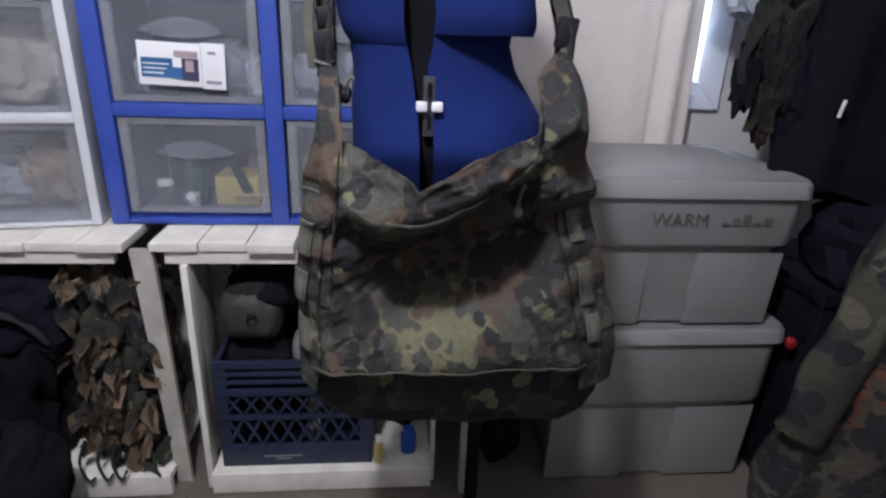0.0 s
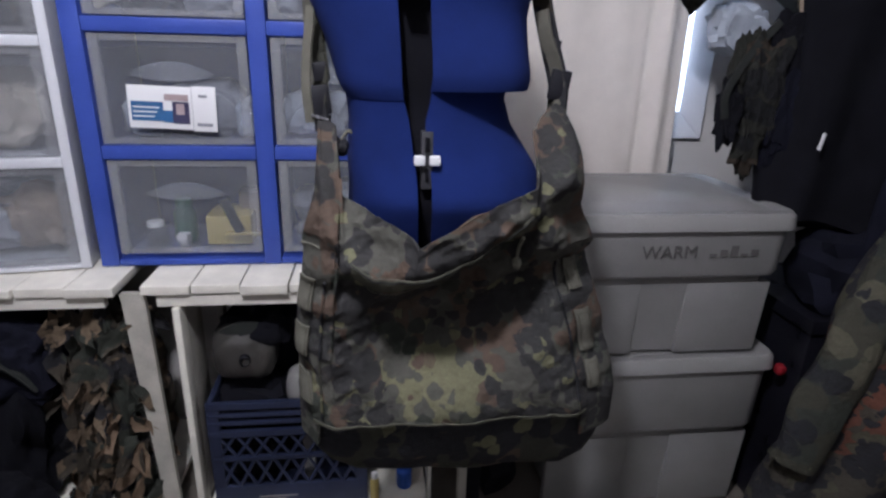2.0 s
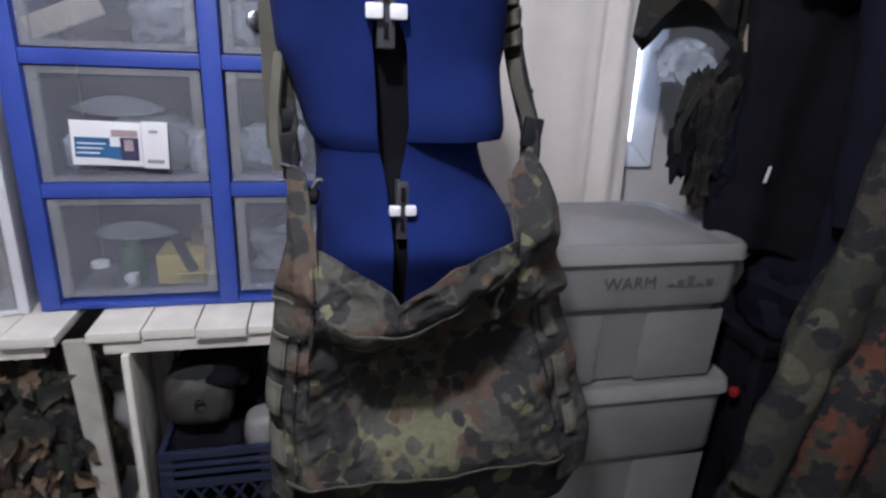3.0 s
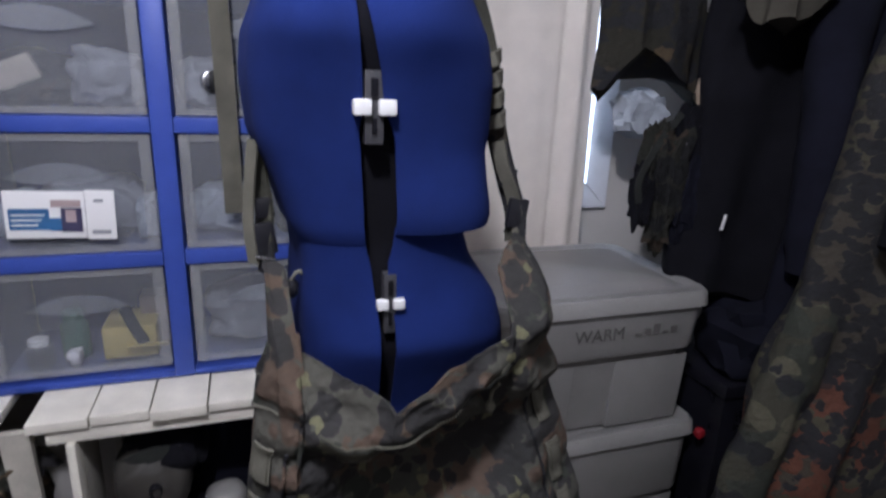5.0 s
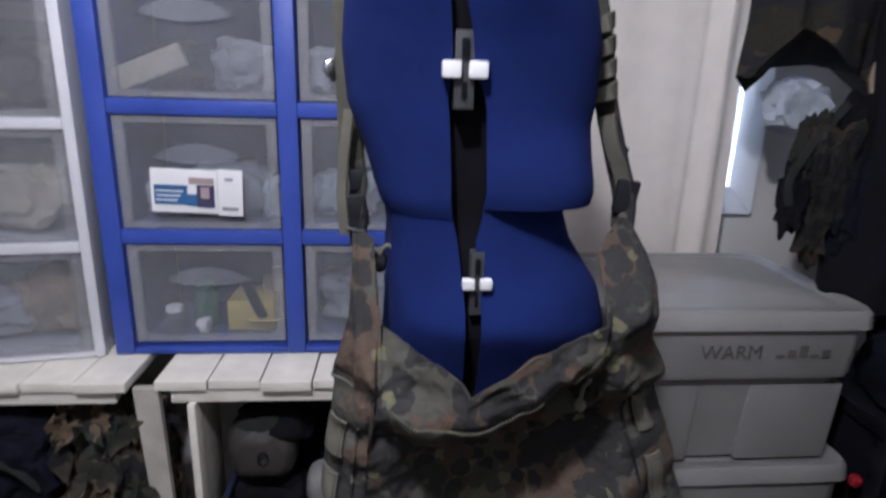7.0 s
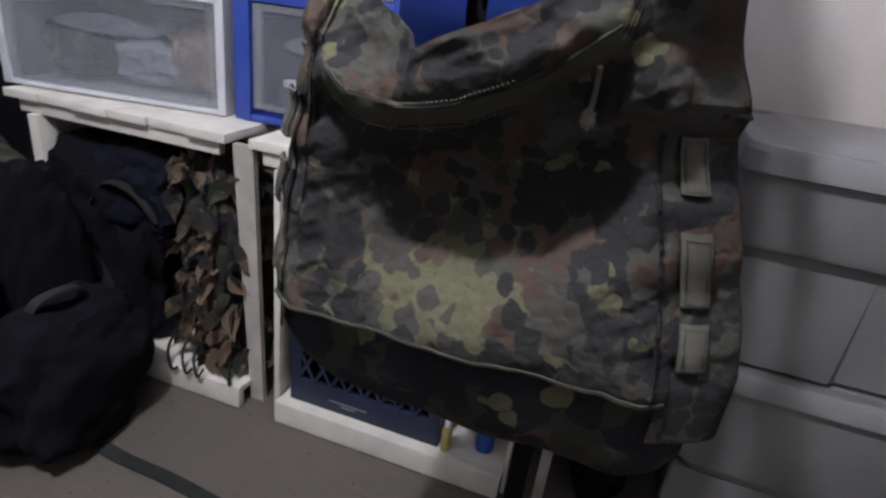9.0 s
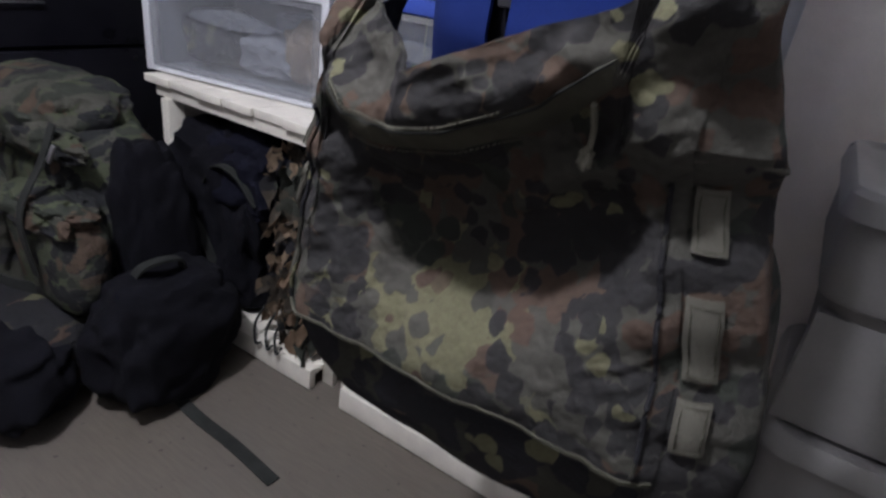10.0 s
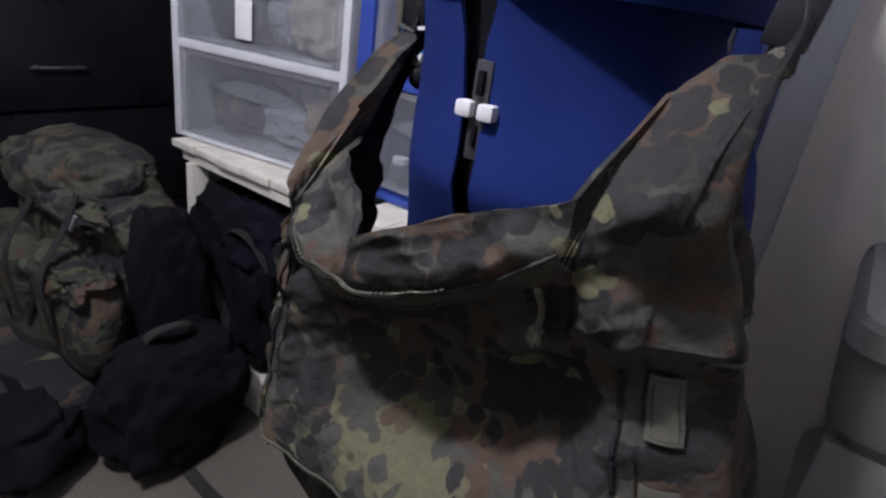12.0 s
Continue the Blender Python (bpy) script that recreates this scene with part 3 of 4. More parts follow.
BINS = [  # centre, size, material, label
    ((-0.48, 1.50, ZS[1] + 0.075), (0.05, 0.05, 0.055), pale_cloth, "pale crumpled cloth in a drawer"),
    ((-0.36, 1.54, ZS[1] + 0.085), (0.11, 0.06, 0.065), grey_cloth, "grey crumpled cloth in a drawer"),
    ((-0.245, 1.50, ZS[1] + 0.07), (0.03, 0.05, 0.05), pale_cloth, "pale crumpled cloth in a drawer"),
    ((-0.30, 1.52, ZS[2] + 0.085), (0.07, 0.06, 0.06), grey_cloth, "grey crumpled cloth in a drawer"),
    ((-0.45, 1.55, ZS[2] + 0.080), (0.09, 0.05, 0.055), dark_camo, "dark patterned cloth in a drawer"),
    ((-0.10, 1.50, ZS[2] + 0.080), (0.06, 0.06, 0.055), grey_cloth, "grey crumpled cloth in a drawer"),
    ((0.05, 1.52, ZS[2] + 0.085), (0.09, 0.06, 0.06), dark_camo, "dark patterned cloth in a drawer"),
    ((-0.08, 1.52, ZS[1] + 0.080), (0.08, 0.06, 0.06), pale_cloth, "pale crumpled cloth in a drawer"),
    ((0.08, 1.52, ZS[1] + 0.075), (0.07, 0.06, 0.055), dark_camo, "dark patterned cloth in a drawer"),
    ((-0.03, 1.52, ZS[0] + 0.105), (0.12, 0.06, 0.075), grey_cloth, "grey crumpled cloth in a drawer"),
    ((0.11, 1.52, ZS[0] + 0.09), (0.04, 0.06, 0.06), tan_cloth, "tan crumpled cloth in a drawer"),
    (in_white(0.15, 0.15, WZS[0] + 0.100), (0.11, 0.085, 0.075), dark_camo, "dark patterned cloth in a drawer"),
    (in_white(0.47, 0.14, WZS[0] + 0.105), (0.075, 0.075, 0.080), tan_cloth, "tan crumpled cloth in a drawer"),
    (in_white(0.33, 0.15, WZS[0] + 0.080), (0.10, 0.085, 0.058), grey_cloth, "grey crumpled cloth in a drawer"),
    (in_white(0.36, 0.22, WZS[0] + 0.130), (0.09, 0.06, 0.060), pale_cloth, "pale crumpled cloth in a drawer"),
    (in_white(0.13, 0.15, WZS[1] + 0.105), (0.09, 0.085, 0.080), black_cloth, "black crumpled cloth in a drawer"),
    (in_white(0.42, 0.15, WZS[1] + 0.105), (0.12, 0.085, 0.080), sand_cloth, "sand-coloured crumpled cloth in a drawer"),
    (in_white(0.28, 0.20, WZS[1] + 0.100), (0.07, 0.085, 0.075), grey_cloth, "grey crumpled cloth in a drawer"),
    (in_white(0.16, 0.16, WZS[2] + 0.100), (0.12, 0.085, 0.075), grey_cloth, "grey crumpled cloth in a drawer"),
    (in_white(0.43, 0.16, WZS[2] + 0.100), (0.11, 0.085, 0.075), dark_camo, "dark patterned cloth in a drawer"),
]
for i, (c, s, m, lab) in enumerate(BINS):
    solid("crumpled_cloth", lump(c, s, i * 3.7 + 1, 0.28, 1.7, 4), m, lab, "cloth")
bm = bmesh.new()
loft(bm, [ring_at(0, 0, z, q, q, 20) for z, q in ((0, 0.012), (0.02, 0.014), (0.022, 0.022), (0.034, 0.022), (0.036, 0.018))])
bmesh.ops.transform(bm, matrix=pose(-0.102, 1.41, 1.349, 90, 0, 20), verts=bm.verts[:])
solid("torch", bm, steel, "small silver torch in a drawer", "torch")
bm = boxed(-0.075, 0.075, -0.01, 0.01, -0.024, 0.024, 0.006)
for i in range(3):
    box(bm, -0.05 + 0.04 * i, -0.03 + 0.04 * i, -0.015, -0.011, -0.02, 0.02, 0.002)
bmesh.ops.transform(bm, matrix=pose(-0.47, 1.405, 1.342, 10, -22, 0), verts=bm.verts[:])
solid("pouch", bm, sand_cloth, "sand-coloured folded pouch with loops in a drawer", "pouch")

# ---- pack on top of the blue tower, with a strap hanging down ----
pack = thing("field_pack", "dark camouflage pack lying on the drawer tower with a hanging strap", "pack")
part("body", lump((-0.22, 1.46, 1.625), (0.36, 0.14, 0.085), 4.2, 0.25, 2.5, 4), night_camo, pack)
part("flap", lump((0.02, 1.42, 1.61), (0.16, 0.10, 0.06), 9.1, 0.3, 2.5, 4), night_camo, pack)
bm = tube(bmesh.new(), [(-0.11, 1.38, 1.62), (-0.076, 1.352, 1.565), (-0.070, 1.348, 1.46), (-0.066, 1.350, 1.2), (-0.065, 1.352, 1.085)], 0.019, 24, 4, 0.1, side=(1, 0, 0))
part("strap", bm, webbing, pack, "olive webbing strap")


# ---- grey storage totes ----
def tote(x0, x1, y0, y1, z0, z1, lid, label, wide):
    t = thing("storage_tote", label, "storage tote", ((x0 + x1) / 2, (y0 + y1) / 2, z0), "stacked totes")
    hx, hy, h = (x1 - x0) / 2, (y1 - y0) / 2, z1 - z0
    bm = bmesh.new()

    def ring(z, inset):
        a, b, r, out = hx - inset, hy - inset, 0.045, []
        for cx, cy, s in ((a - r, b - r, 0), (-a + r, b - r, 90), (-a + r, -b + r, 180), (a - r, -b + r, 270)):
            for k in range(7):
                g = radians(s + 15 * k)
                out.append(Vector((cx + r * math.cos(g), cy + r * math.sin(g), z)))
        return out

    zc = h - lid
    loft(bm, [ring(0.0, 0.075), ring(0.012, 0.062), ring(zc * wide - 0.008, 0.036), ring(zc * wide, 0.020), ring(zc * wide + 0.01, 0.016), ring(zc - 0.002, 0.012)])
    part("body", bm, tote_grey, t)
    for sx in (-0.55, 0.0, 0.55):
        g = boxed(sx * hx - (0.11 if sx else 0.09), sx * hx + (0.11 if sx else 0.09), -hy + 0.036, -hy + 0.060, 0.02, zc * wide - 0.012, 0.005, m=Matrix.Translation((0, 0.014, 0)) @ Matrix.Rotation(radians(3.5), 4, "X"))
        if sx:
            part("rib_panel", g, tote_grey, t)
        else:
            g.free()
    bm = bmesh.new()
    loft(bm, [ring(zc, 0.008), ring(zc + 0.002, 0.0), ring(h - 0.012, 0.003), ring(h - 0.003, 0.010), ring(h - 0.003, 0.028), ring(h - 0.008, 0.034), ring(h - 0.008, 0.060), ring(h + 0.006, 0.085)])
    part("lid", bm, lid_grey, t)
    return t


lower = tote(0.485, 1.106, 1.178, 1.63, 0.0, 0.504, 0.042, "grey plastic storage tote standing on the floor", 0.60)
upper = tote(0.455, 1.069, 1.166, 1.63, 0.497, 0.890, 0.044, "grey plastic tote marked in pen, stacked on another", 0.66)


def letters(text, m, size, material, name, parent):
    cu = bpy.data.curves.new(name, "FONT")
    cu.body, cu.size, cu.extrude = text, size, 0.0004
    ob = new(name, cu)
    dg = bpy.context.evaluated_depsgraph_get()
    me = bpy.data.meshes.new_from_object(ob.evaluated_get(dg))
    bpy.data.objects.remove(ob)
    me.transform(m)
    me.materials.append(material)
    o = new(name, me)
    o.parent = parent
    return o


letters("WARM", pose(-0.085, -0.2225, 0.283, 90, 0, 0), 0.045, marker, "writing", upper)
for i in range(5):
    part("scrawl", boxed(0.085 + 0.026 * i, 0.103 + 0.026 * i, -0.2230, -0.2220, 0.286, 0.292 + 0.010 * (i % 3)), marker, upper)


# ---- dress form ----
CX, CY = 0.135, 0.860
half_w = table_of([(0.72, 0.150), (0.92, 0.155), (1.02, 0.145), (1.065, 0.140), (1.13, 0.116), (1.17, 0.112), (1.22, 0.126), (1.30, 0.151), (1.37, 0.154), (1.42, 0.147), (1.48, 0.120), (1.53, 0.100), (1.63, 0.085), (1.70, 0.05)])
front_d = table_of([(0.72, 0.045), (0.91, 0.050), (0.97, 0.070), (1.02, 0.090), (1.09, 0.079), (1.15, 0.080), (1.22, 0.090), (1.30, 0.100), (1.36, 0.110), (1.42, 0.117), (1.46, 0.110), (1.53, 0.088), (1.63, 0.075), (1.70, 0.05)])
lean = table_of([(0.72, 0.055), (1.02, 0.040), (1.065, 0.033), (1.13, 0.012), (1.17, 0.003), (1.30, -0.006), (1.38, -0.009), (1.53, -0.019), (1.70, -0.024)])
gap_x = table_of([(0.72, 0.135), (0.96, 0.134), (1.055, 0.131), (1.137, 0.120), (1.21, 0.119), (1.295, 0.113), (1.34, 0.106), (1.38, 0.102), (1.443, 0.090), (1.507, 0.079), (1.70, 0.076)])
gap_w = table_of([(0.72, 0.009), (1.06, 0.0100), (1.14, 0.0105), (1.165, 0.017), (1.20, 0.020), (1.31, 0.021), (1.34, 0.012), (1.385, 0.0105), (1.455, 0.0055), (1.53, 0.0010), (1.70, 0.0005)])


def form_mesh():
    """Felt-covered shells over a dark core, parted down the front and at the waist, with two dial plates."""
    bm = bmesh.new()
    zs = [0.72 + 0.98 * i / 64 for i in range(65)]

    def at(a, z, grow=0.0):
        c, s = math.cos(a), math.sin(a)
        k = 0.80
        x = (half_w(z) + grow) * math.copysign(abs(c) ** k, c) * (1.0 if s < 0 else 1 + 0.35 * s * (1 - s * 0.2))
        d = front_d(z) if s < 0 else 0.85 * half_w(z) + (0.14 if z < 1.3 else max(0.05, 0.14 - 0.4 * (z - 1.3)))
        y = (d + grow) * math.copysign(abs(s) ** k, s)
        if s < 0:
            for sx in (-1, 1):
                y -= 0.025 * math.exp(-(((x + 0.035 - sx * 0.066) / 0.058) ** 2 + ((z - 1.445) / 0.058) ** 2))
        return Vector((CX + lean(z) + x, CY + y, z))

    n = 72
    core = [[at(2 * math.pi * i / n, z, -0.014) for i in range(n)] for z in zs]
    loft(bm, core, mat=1)
    for side in (-1, 1):
        for z0, z1 in ((0.72, 1.192), (1.170 if side < 0 else 1.184, 1.70)):
            m, rows = 34, max(2, int((z1 - z0) / 0.012))

            def shell(u, v, side=side, z0=z0, z1=z1):
                z = z0 + (z1 - z0) * v
                x = (gap_x(z) + side * gap_w(z) - CX - lean(z)) / half_w(z)
                a0 = -math.acos(math.copysign(abs(x) ** 1.25, x))
                a1 = math.pi / 2 - 0.05 if side > 0 else -3 * math.pi / 2 + 0.05
                a = a0 + (a1 - a0) * u
                out = 0.0
                if z0 > 1.1:
                    out = (0.006 * math.exp(-((z - z0) / 0.05) ** 2) + (max(0.0, 0.146 - half_w(z)) * max(0.0, math.cos(a)) ** 0.6 if side > 0 else 0.0)) if z < 1.29 else 0.0
                    if z < z0 + 0.02:
                        out -= 0.005 * (1 - math.sqrt(max(0.0, (z - z0) / 0.02)))
                return at(a, z, out)

            sheet(shell, m, rows, 0.004 * side, mat=0, bm=bm)
    for z, x, k in ((1.088, 0.134, 0.75), (1.340, 0.106, 1.0)):
        y = at(-math.pi / 2, z).y + 0.004
        box(bm, x - 0.011 * k, x + 0.011 * k, y - 0.010, y + 0.01, z - 0.042, z + 0.040, 0.002, mat=3)
        box(bm, x - 0.004 * k, x + 0.004 * k, y - 0.014, y - 0.009, z + 0.012, z + 0.032, 0.001, mat=1)
        box(bm, x - 0.003 * k, x + 0.003 * k, y - 0.013, y - 0.009, z - 0.03, z - 0.012, 0.001, mat=1)
        for sx in (-1, 1):
            box(bm, x + sx * 0.0145 * k - 0.0105 * k, x + sx * 0.0145 * k + 0.0105 * k, y - 0.018, y - 0.004, z - 0.009 * k, z + 0.009 * k, 0.003, mat=2)
    # pole and foot
    loft(bm, [ring_at(CX + 0.115, CY + 0.04, z, 0.014, 0.014, 12) for z in (0.02, 0.74)], mat=1)
    for k in range(3):
        a = radians(90 + 120 * k)
        tube(bm, [(CX + 0.115, CY + 0.04, 0.10), (CX + 0.115 + 0.10 * math.cos(a), CY + 0.04 + 0.10 * math.sin(a), 0.05), (CX + 0.115 + 0.2 * math.cos(a), CY + 0.04 + 0.2 * math.sin(a), 0.012)], 0.011, 8, 8, mat=1)
    return bm


solid("dress_form", form_mesh(), [felt_blue, black_cloth, dial_white, dial_grey], "blue felt adjustable dress form wearing a camouflage bag", "mannequin")


# ---- the shoulder bag on the form ----
bag = thing("shoulder_bag", "worn camouflage shoulder bag hanging on the dress form", "bag")
left_x = table_of([(0.60, 0.00), (0.66, -0.030), (0.70, -0.036), (0.81, -0.033), (0.90, -0.028), (0.99, -0.014), (1.05, -0.012), (1.14, -0.026)])
right_x = table_of([(0.60, 0.360), (0.66, 0.375), (0.74, 0.376), (0.86, 0.354), (0.934, 0.332), (1.00, 0.325), (1.06, 0.326), (1.10, 0.330), (1.166, 0.338)])
LIP = [(-0.026, 0.86, 1.143), (0.004, 0.845, 1.126), (0.006, 0.82, 1.070), (0.012, 0.77, 1.040), (0.043, 0.715, 1.038), (0.085, 0.692, 1.018), (0.106, 0.674, 1.006), (0.114, 0.664, 0.995),
       (0.142, 0.662, 1.010), (0.169, 0.668, 1.022), (0.212, 0.682, 1.044), (0.256, 0.688, 1.060), (0.272, 0.694, 1.070), (0.278, 0.72, 1.098), (0.285, 0.78, 1.136), (0.305, 0.797, 1.160), (0.338, 0.82, 1.168)]
LIP_U = [(x - left_x(z)) / (right_x(z) - left_x(z)) for x, y, z in LIP]
lip_z = table_of([(u, p[2]) for u, p in zip(LIP_U, LIP)])
lip_y = table_of([(u, p[1]) for u, p in zip(LIP_U, LIP)])
zip_z = table_of([(0.0, 1.02), (0.10, 0.972), (0.22, 0.944), (0.355, 0.939), (0.50, 0.950), (0.68, 0.982), (0.85, 1.030), (1.0, 1.09)])
SEAM = 0.722


def bag_front(u, v, push=0.0):
    z = SEAM + (lip_z(u) - SEAM) * v
    x = left_x(z) + (right_x(z) - left_x(z)) * u
    d = z - zip_z(u)
    mid = math.exp(-((u - 0.5) / 0.36) ** 2)
    y = 0.697
    y -= 0.036 * mid * math.exp(-((d - 0.012) / 0.030) ** 2)          # folded top lip
    y += 0.094 * math.exp(-((u - 0.55) / 0.31) ** 4) * math.exp(-((d + 0.100) / 0.062) ** 2)          # hollow below the zip
    y -= 0.022 * math.exp(-((z - 0.730) / 0.06) ** 2)                  # full lower edge
    y -= 0.010 * math.exp(-((u - 0.5) / 0.3) ** 2 - ((z - 0.80) / 0.06) ** 2)
    k = max(0.0, min(1.0, (z - zip_z(u)) / max(lip_z(u) - zip_z(u), 0.01)))
    y += (lip_y(u) - 0.697) * k ** (1.0 if lip_y(u) < 0.70 else 1.6)
    side = max(0.0, abs(u - 0.5) - 0.40) / 0.1
    y += 0.020 * side * side
    q = (x - 0.295) * 0.684 - (z - 0.982) * 0.73
    run = -(x - 0.295) * 0.73 - (z - 0.982) * 0.684
    w = math.exp(-((run - 0.10) / 0.085) ** 2)
    y -= 0.042 * w * math.exp(-(q / 0.022) ** 2)                       # ridge running down from the zip's end
    y += 0.055 * w * math.exp(-((q - 0.062) / 0.032) ** 2)
    y += 0.016 * w * math.exp(-((q + 0.045) / 0.024) ** 2)
    p = Vector((x * 9, z * 9, 2.0))
    y += 0.010 * noise.noise(p) + 0.006 * noise.noise(p * 2.6) + 0.0030 * noise.noise(Vector((x * 60 + z * 20, z * 34 - x * 12, 7.0)))
    crease = math.sin((x * 0.75 + z) * 70 + 3 * noise.noise(p * 0.6))
    y += 0.0045 * crease * max(0.0, 1 - abs(d + 0.03) / 0.12)
    ear = max(0.0, 1 - u / 0.22) + max(0.0, 1 - (1 - u) / 0.18)
    y += 0.006 * min(1.0, ear) * math.sin(z * 85 + 4 * u + 5 * noise.noise(p * 0.7)) * max(0.0, min(1.0, (z - 0.86) / 0.06))
    x += 0.004 * noise.noise(p * 1.3 + Vector((7, 0, 0)))
    crease = abs(noise.noise(Vector((x * 17 + z * 13, z * 15 - x * 5, 3.0)))) + 0.5 * abs(noise.noise(Vector((x * 30 - z * 34, z * 30, 8.0))))
    y += 0.013 * (crease - 0.25) * max(0.0, min(1.0, (z - SEAM - 0.01) / 0.05))
    if y > 0.735 and z < 1.0:
        y = 0.735 + 0.03 * (1 - math.exp((0.735 - y) / 0.03))          # it lies against the form
    return Vector((x, y - push, z))


part("front_panel", sheet(bag_front, 130, 110, -0.004), bag_camo, bag)


def zip_band(u, v):
    uu = 0.13 + 0.70 * u
    zz = zip_z(uu) - 0.012 + 0.020 * v
    return bag_front(uu, (zz - SEAM) / (lip_z(uu) - SEAM), 0.0022)


part("zip_tape", sheet(zip_band, 90, 4, -0.0015), zip_cloth, bag, "olive zip tape")


def stitch(u, v):
    uu = 0.13 + 0.70 * u
    zz = zip_z(uu) + 0.0055 + 0.0016 * v
    return bag_front(uu, (zz - SEAM) / (lip_z(uu) - SEAM), 0.0060)


part("zip_seam", sheet(stitch, 90, 1, -0.001), dark_web, bag)


for row in (0.0115, -0.0150):
    bm = bmesh.new()
    for k in range(44):
        uu = 0.20 + 0.42 * k / 43
        a = bag_front(uu, (zip_z(uu) + row - SEAM) / (lip_z(uu) - SEAM), 0.0056)
        box(bm, a.x - 0.0007, a.x + 0.0007, a.y - 0.0006, a.y + 0.003, a.z - 0.0005, a.z + 0.0005)
    part("stitching", bm, thread, bag, "pale stitching along the zip")


def hem(u, v):
    return bag_front(u, 0.0 + 0.009 * v, 0.003) + Vector((0, 0, -0.002))


part("hem", sheet(hem, 60, 2, -0.002), zip_cloth, bag, "pale olive hem")
bm = tube(bmesh.new(), [bag_front(0.80, 0.82, 0.010), bag_front(0.79, 0.76, 0.014), bag_front(0.785, 0.70, 0.012)], 0.0026, 10, 6)
part("zip_pull", bm, thread, bag, "frayed cord zip pull")
bm = lump(bag_front(0.783, 0.70, 0.014), (0.0055, 0.004, 0.008), 3.0, 0.5)
part("pull_knot", bm, thread, bag)

for uu in (0.035, 0.965):
    part("side_seam", tube(bmesh.new(), [bag_front(uu, 0.02 + 0.50 * k / 16, 0.0035) for k in range(17)], 0.0022, 48, 6), dark_camo, bag)

# lower pouch below the hem, its shade put in as darker camouflage
zb = table_of([(0.0, 0.640), (0.05, 0.608), (0.14, 0.590), (0.5, 0.582), (0.90, 0.584), (0.97, 0.602), (1.0, 0.630)])


def pouch(u, v):
    a = v * math.pi
    x = -0.034 + 0.440 * u
    lo, hi = zb(u), SEAM + 0.004
    p = Vector((x * 10, v * 3, 5.0))
    bulge = 0.062 - 0.012 * abs(2 * u - 1) ** 3
    y = 0.762 - bulge * math.cos(a) * (1.0 if a < math.pi / 2 else 0.6) + 0.010 * noise.noise(p)
    z = hi - (hi - lo) * math.sin(a) ** 0.75 + 0.006 * noise.noise(p * 1.7)
    return (x, y, z)


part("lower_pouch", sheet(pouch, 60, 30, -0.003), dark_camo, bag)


# side gussets, sweeping up and back to the strap ends
def gusset(side):
    def fn(u, v):
        z = 0.675 + ((1.160 if side > 0 else 1.135) - 0.675) * v
        edge = bag_front(1.0 if side > 0 else 0.0, min(max((z - SEAM) / (lip_z(1.0 if side > 0 else 0.0) - SEAM), 0), 1))
        depth = 0.14 * (1 - 0.80 * max(0, (v - 0.62) / 0.38) ** 1.5)
        out = ((0.056 + 0.016 * max(0.0, min(1.0, (0.95 - z) / 0.1))) if side > 0 else 0.034) * math.sin(min(u * 3.2, 1) * math.pi / 2) * min(1.0, (1 - v) * 2.5)
        p = Vector((u * 3, z * 9, side * 4.0))
        out += 0.007 * math.sin(u * 9 + z * 5) * min(1.0, u * 4) * max(0.0, min(1.0, (z - 0.95) / 0.04)) * min(1.0, (1 - v) * 3)
        out -= 0.003 * min(1.0, u * 5) * max(0.0, min(1.0, (0.972 - z) / 0.006))
        return (edge.x + side * (out - 0.006 + 0.010 * noise.noise(p) - 0.012 * u), edge.y + depth * u + 0.003, z)
    return fn


for s in (-1, 1):
    part("side_gusset", sheet(gusset(s), 24, 90, 0.003 * s), bag_camo, bag)
    top = 1.160 if s > 0 else 1.135
    part("gusset_hem", tube(bmesh.new(), [Vector(gusset(s)(k / 12, (0.974 - 0.675) / (top - 0.675))) + Vector((s * 0.003, 0, 0.003 * math.sin(k))) for k in range(13)], 0.0024, 36, 6), webbing, bag, "pale hem of the side pocket")


# webbing tabs along both side edges
for u, z0, z1 in ((1.0, 0.905, 0.952), (1.0, 0.808, 0.875), (1.0, 0.755, 0.796), (0.0, 0.888, 0.936), (0.0, 0.818, 0.862), (0.0, 0.745, 0.788)):
    s = 1 if u > 0.5 else -1

    def tab(a, b, s=s, z0=z0, z1=z1):
        v = (z0 + (z1 - z0) * b - 0.675) / ((1.160 if s > 0 else 1.135) - 0.675)
        g = Vector(gusset(s)(0.02 + (0.085 if s > 0 else 0.20) * a, v))
        return g + Vector((s * 0.004, -0.005 - 0.003 * math.sin(a * 3), 0))
    wt = part("webbing_tab", sheet(tab, 12, 4, 0.003 * s), webbing, bag, "olive webbing tab")
    for b in (0.08, 0.92):
        part("stitching", tube(bmesh.new(), [tab(0.06 + 0.11 * k, b) + Vector((s * 0.002, -0.0035, 0)) for k in range(9)], 0.0007, 16, 4), zip_cloth, wt)
    for a in (0.12, 0.88):
        part("stitching", tube(bmesh.new(), [tab(a, 0.1 + 0.1 * k) + Vector((s * 0.002, -0.0035, 0)) for k in range(9)], 0.0007, 12, 4), zip_cloth, wt)

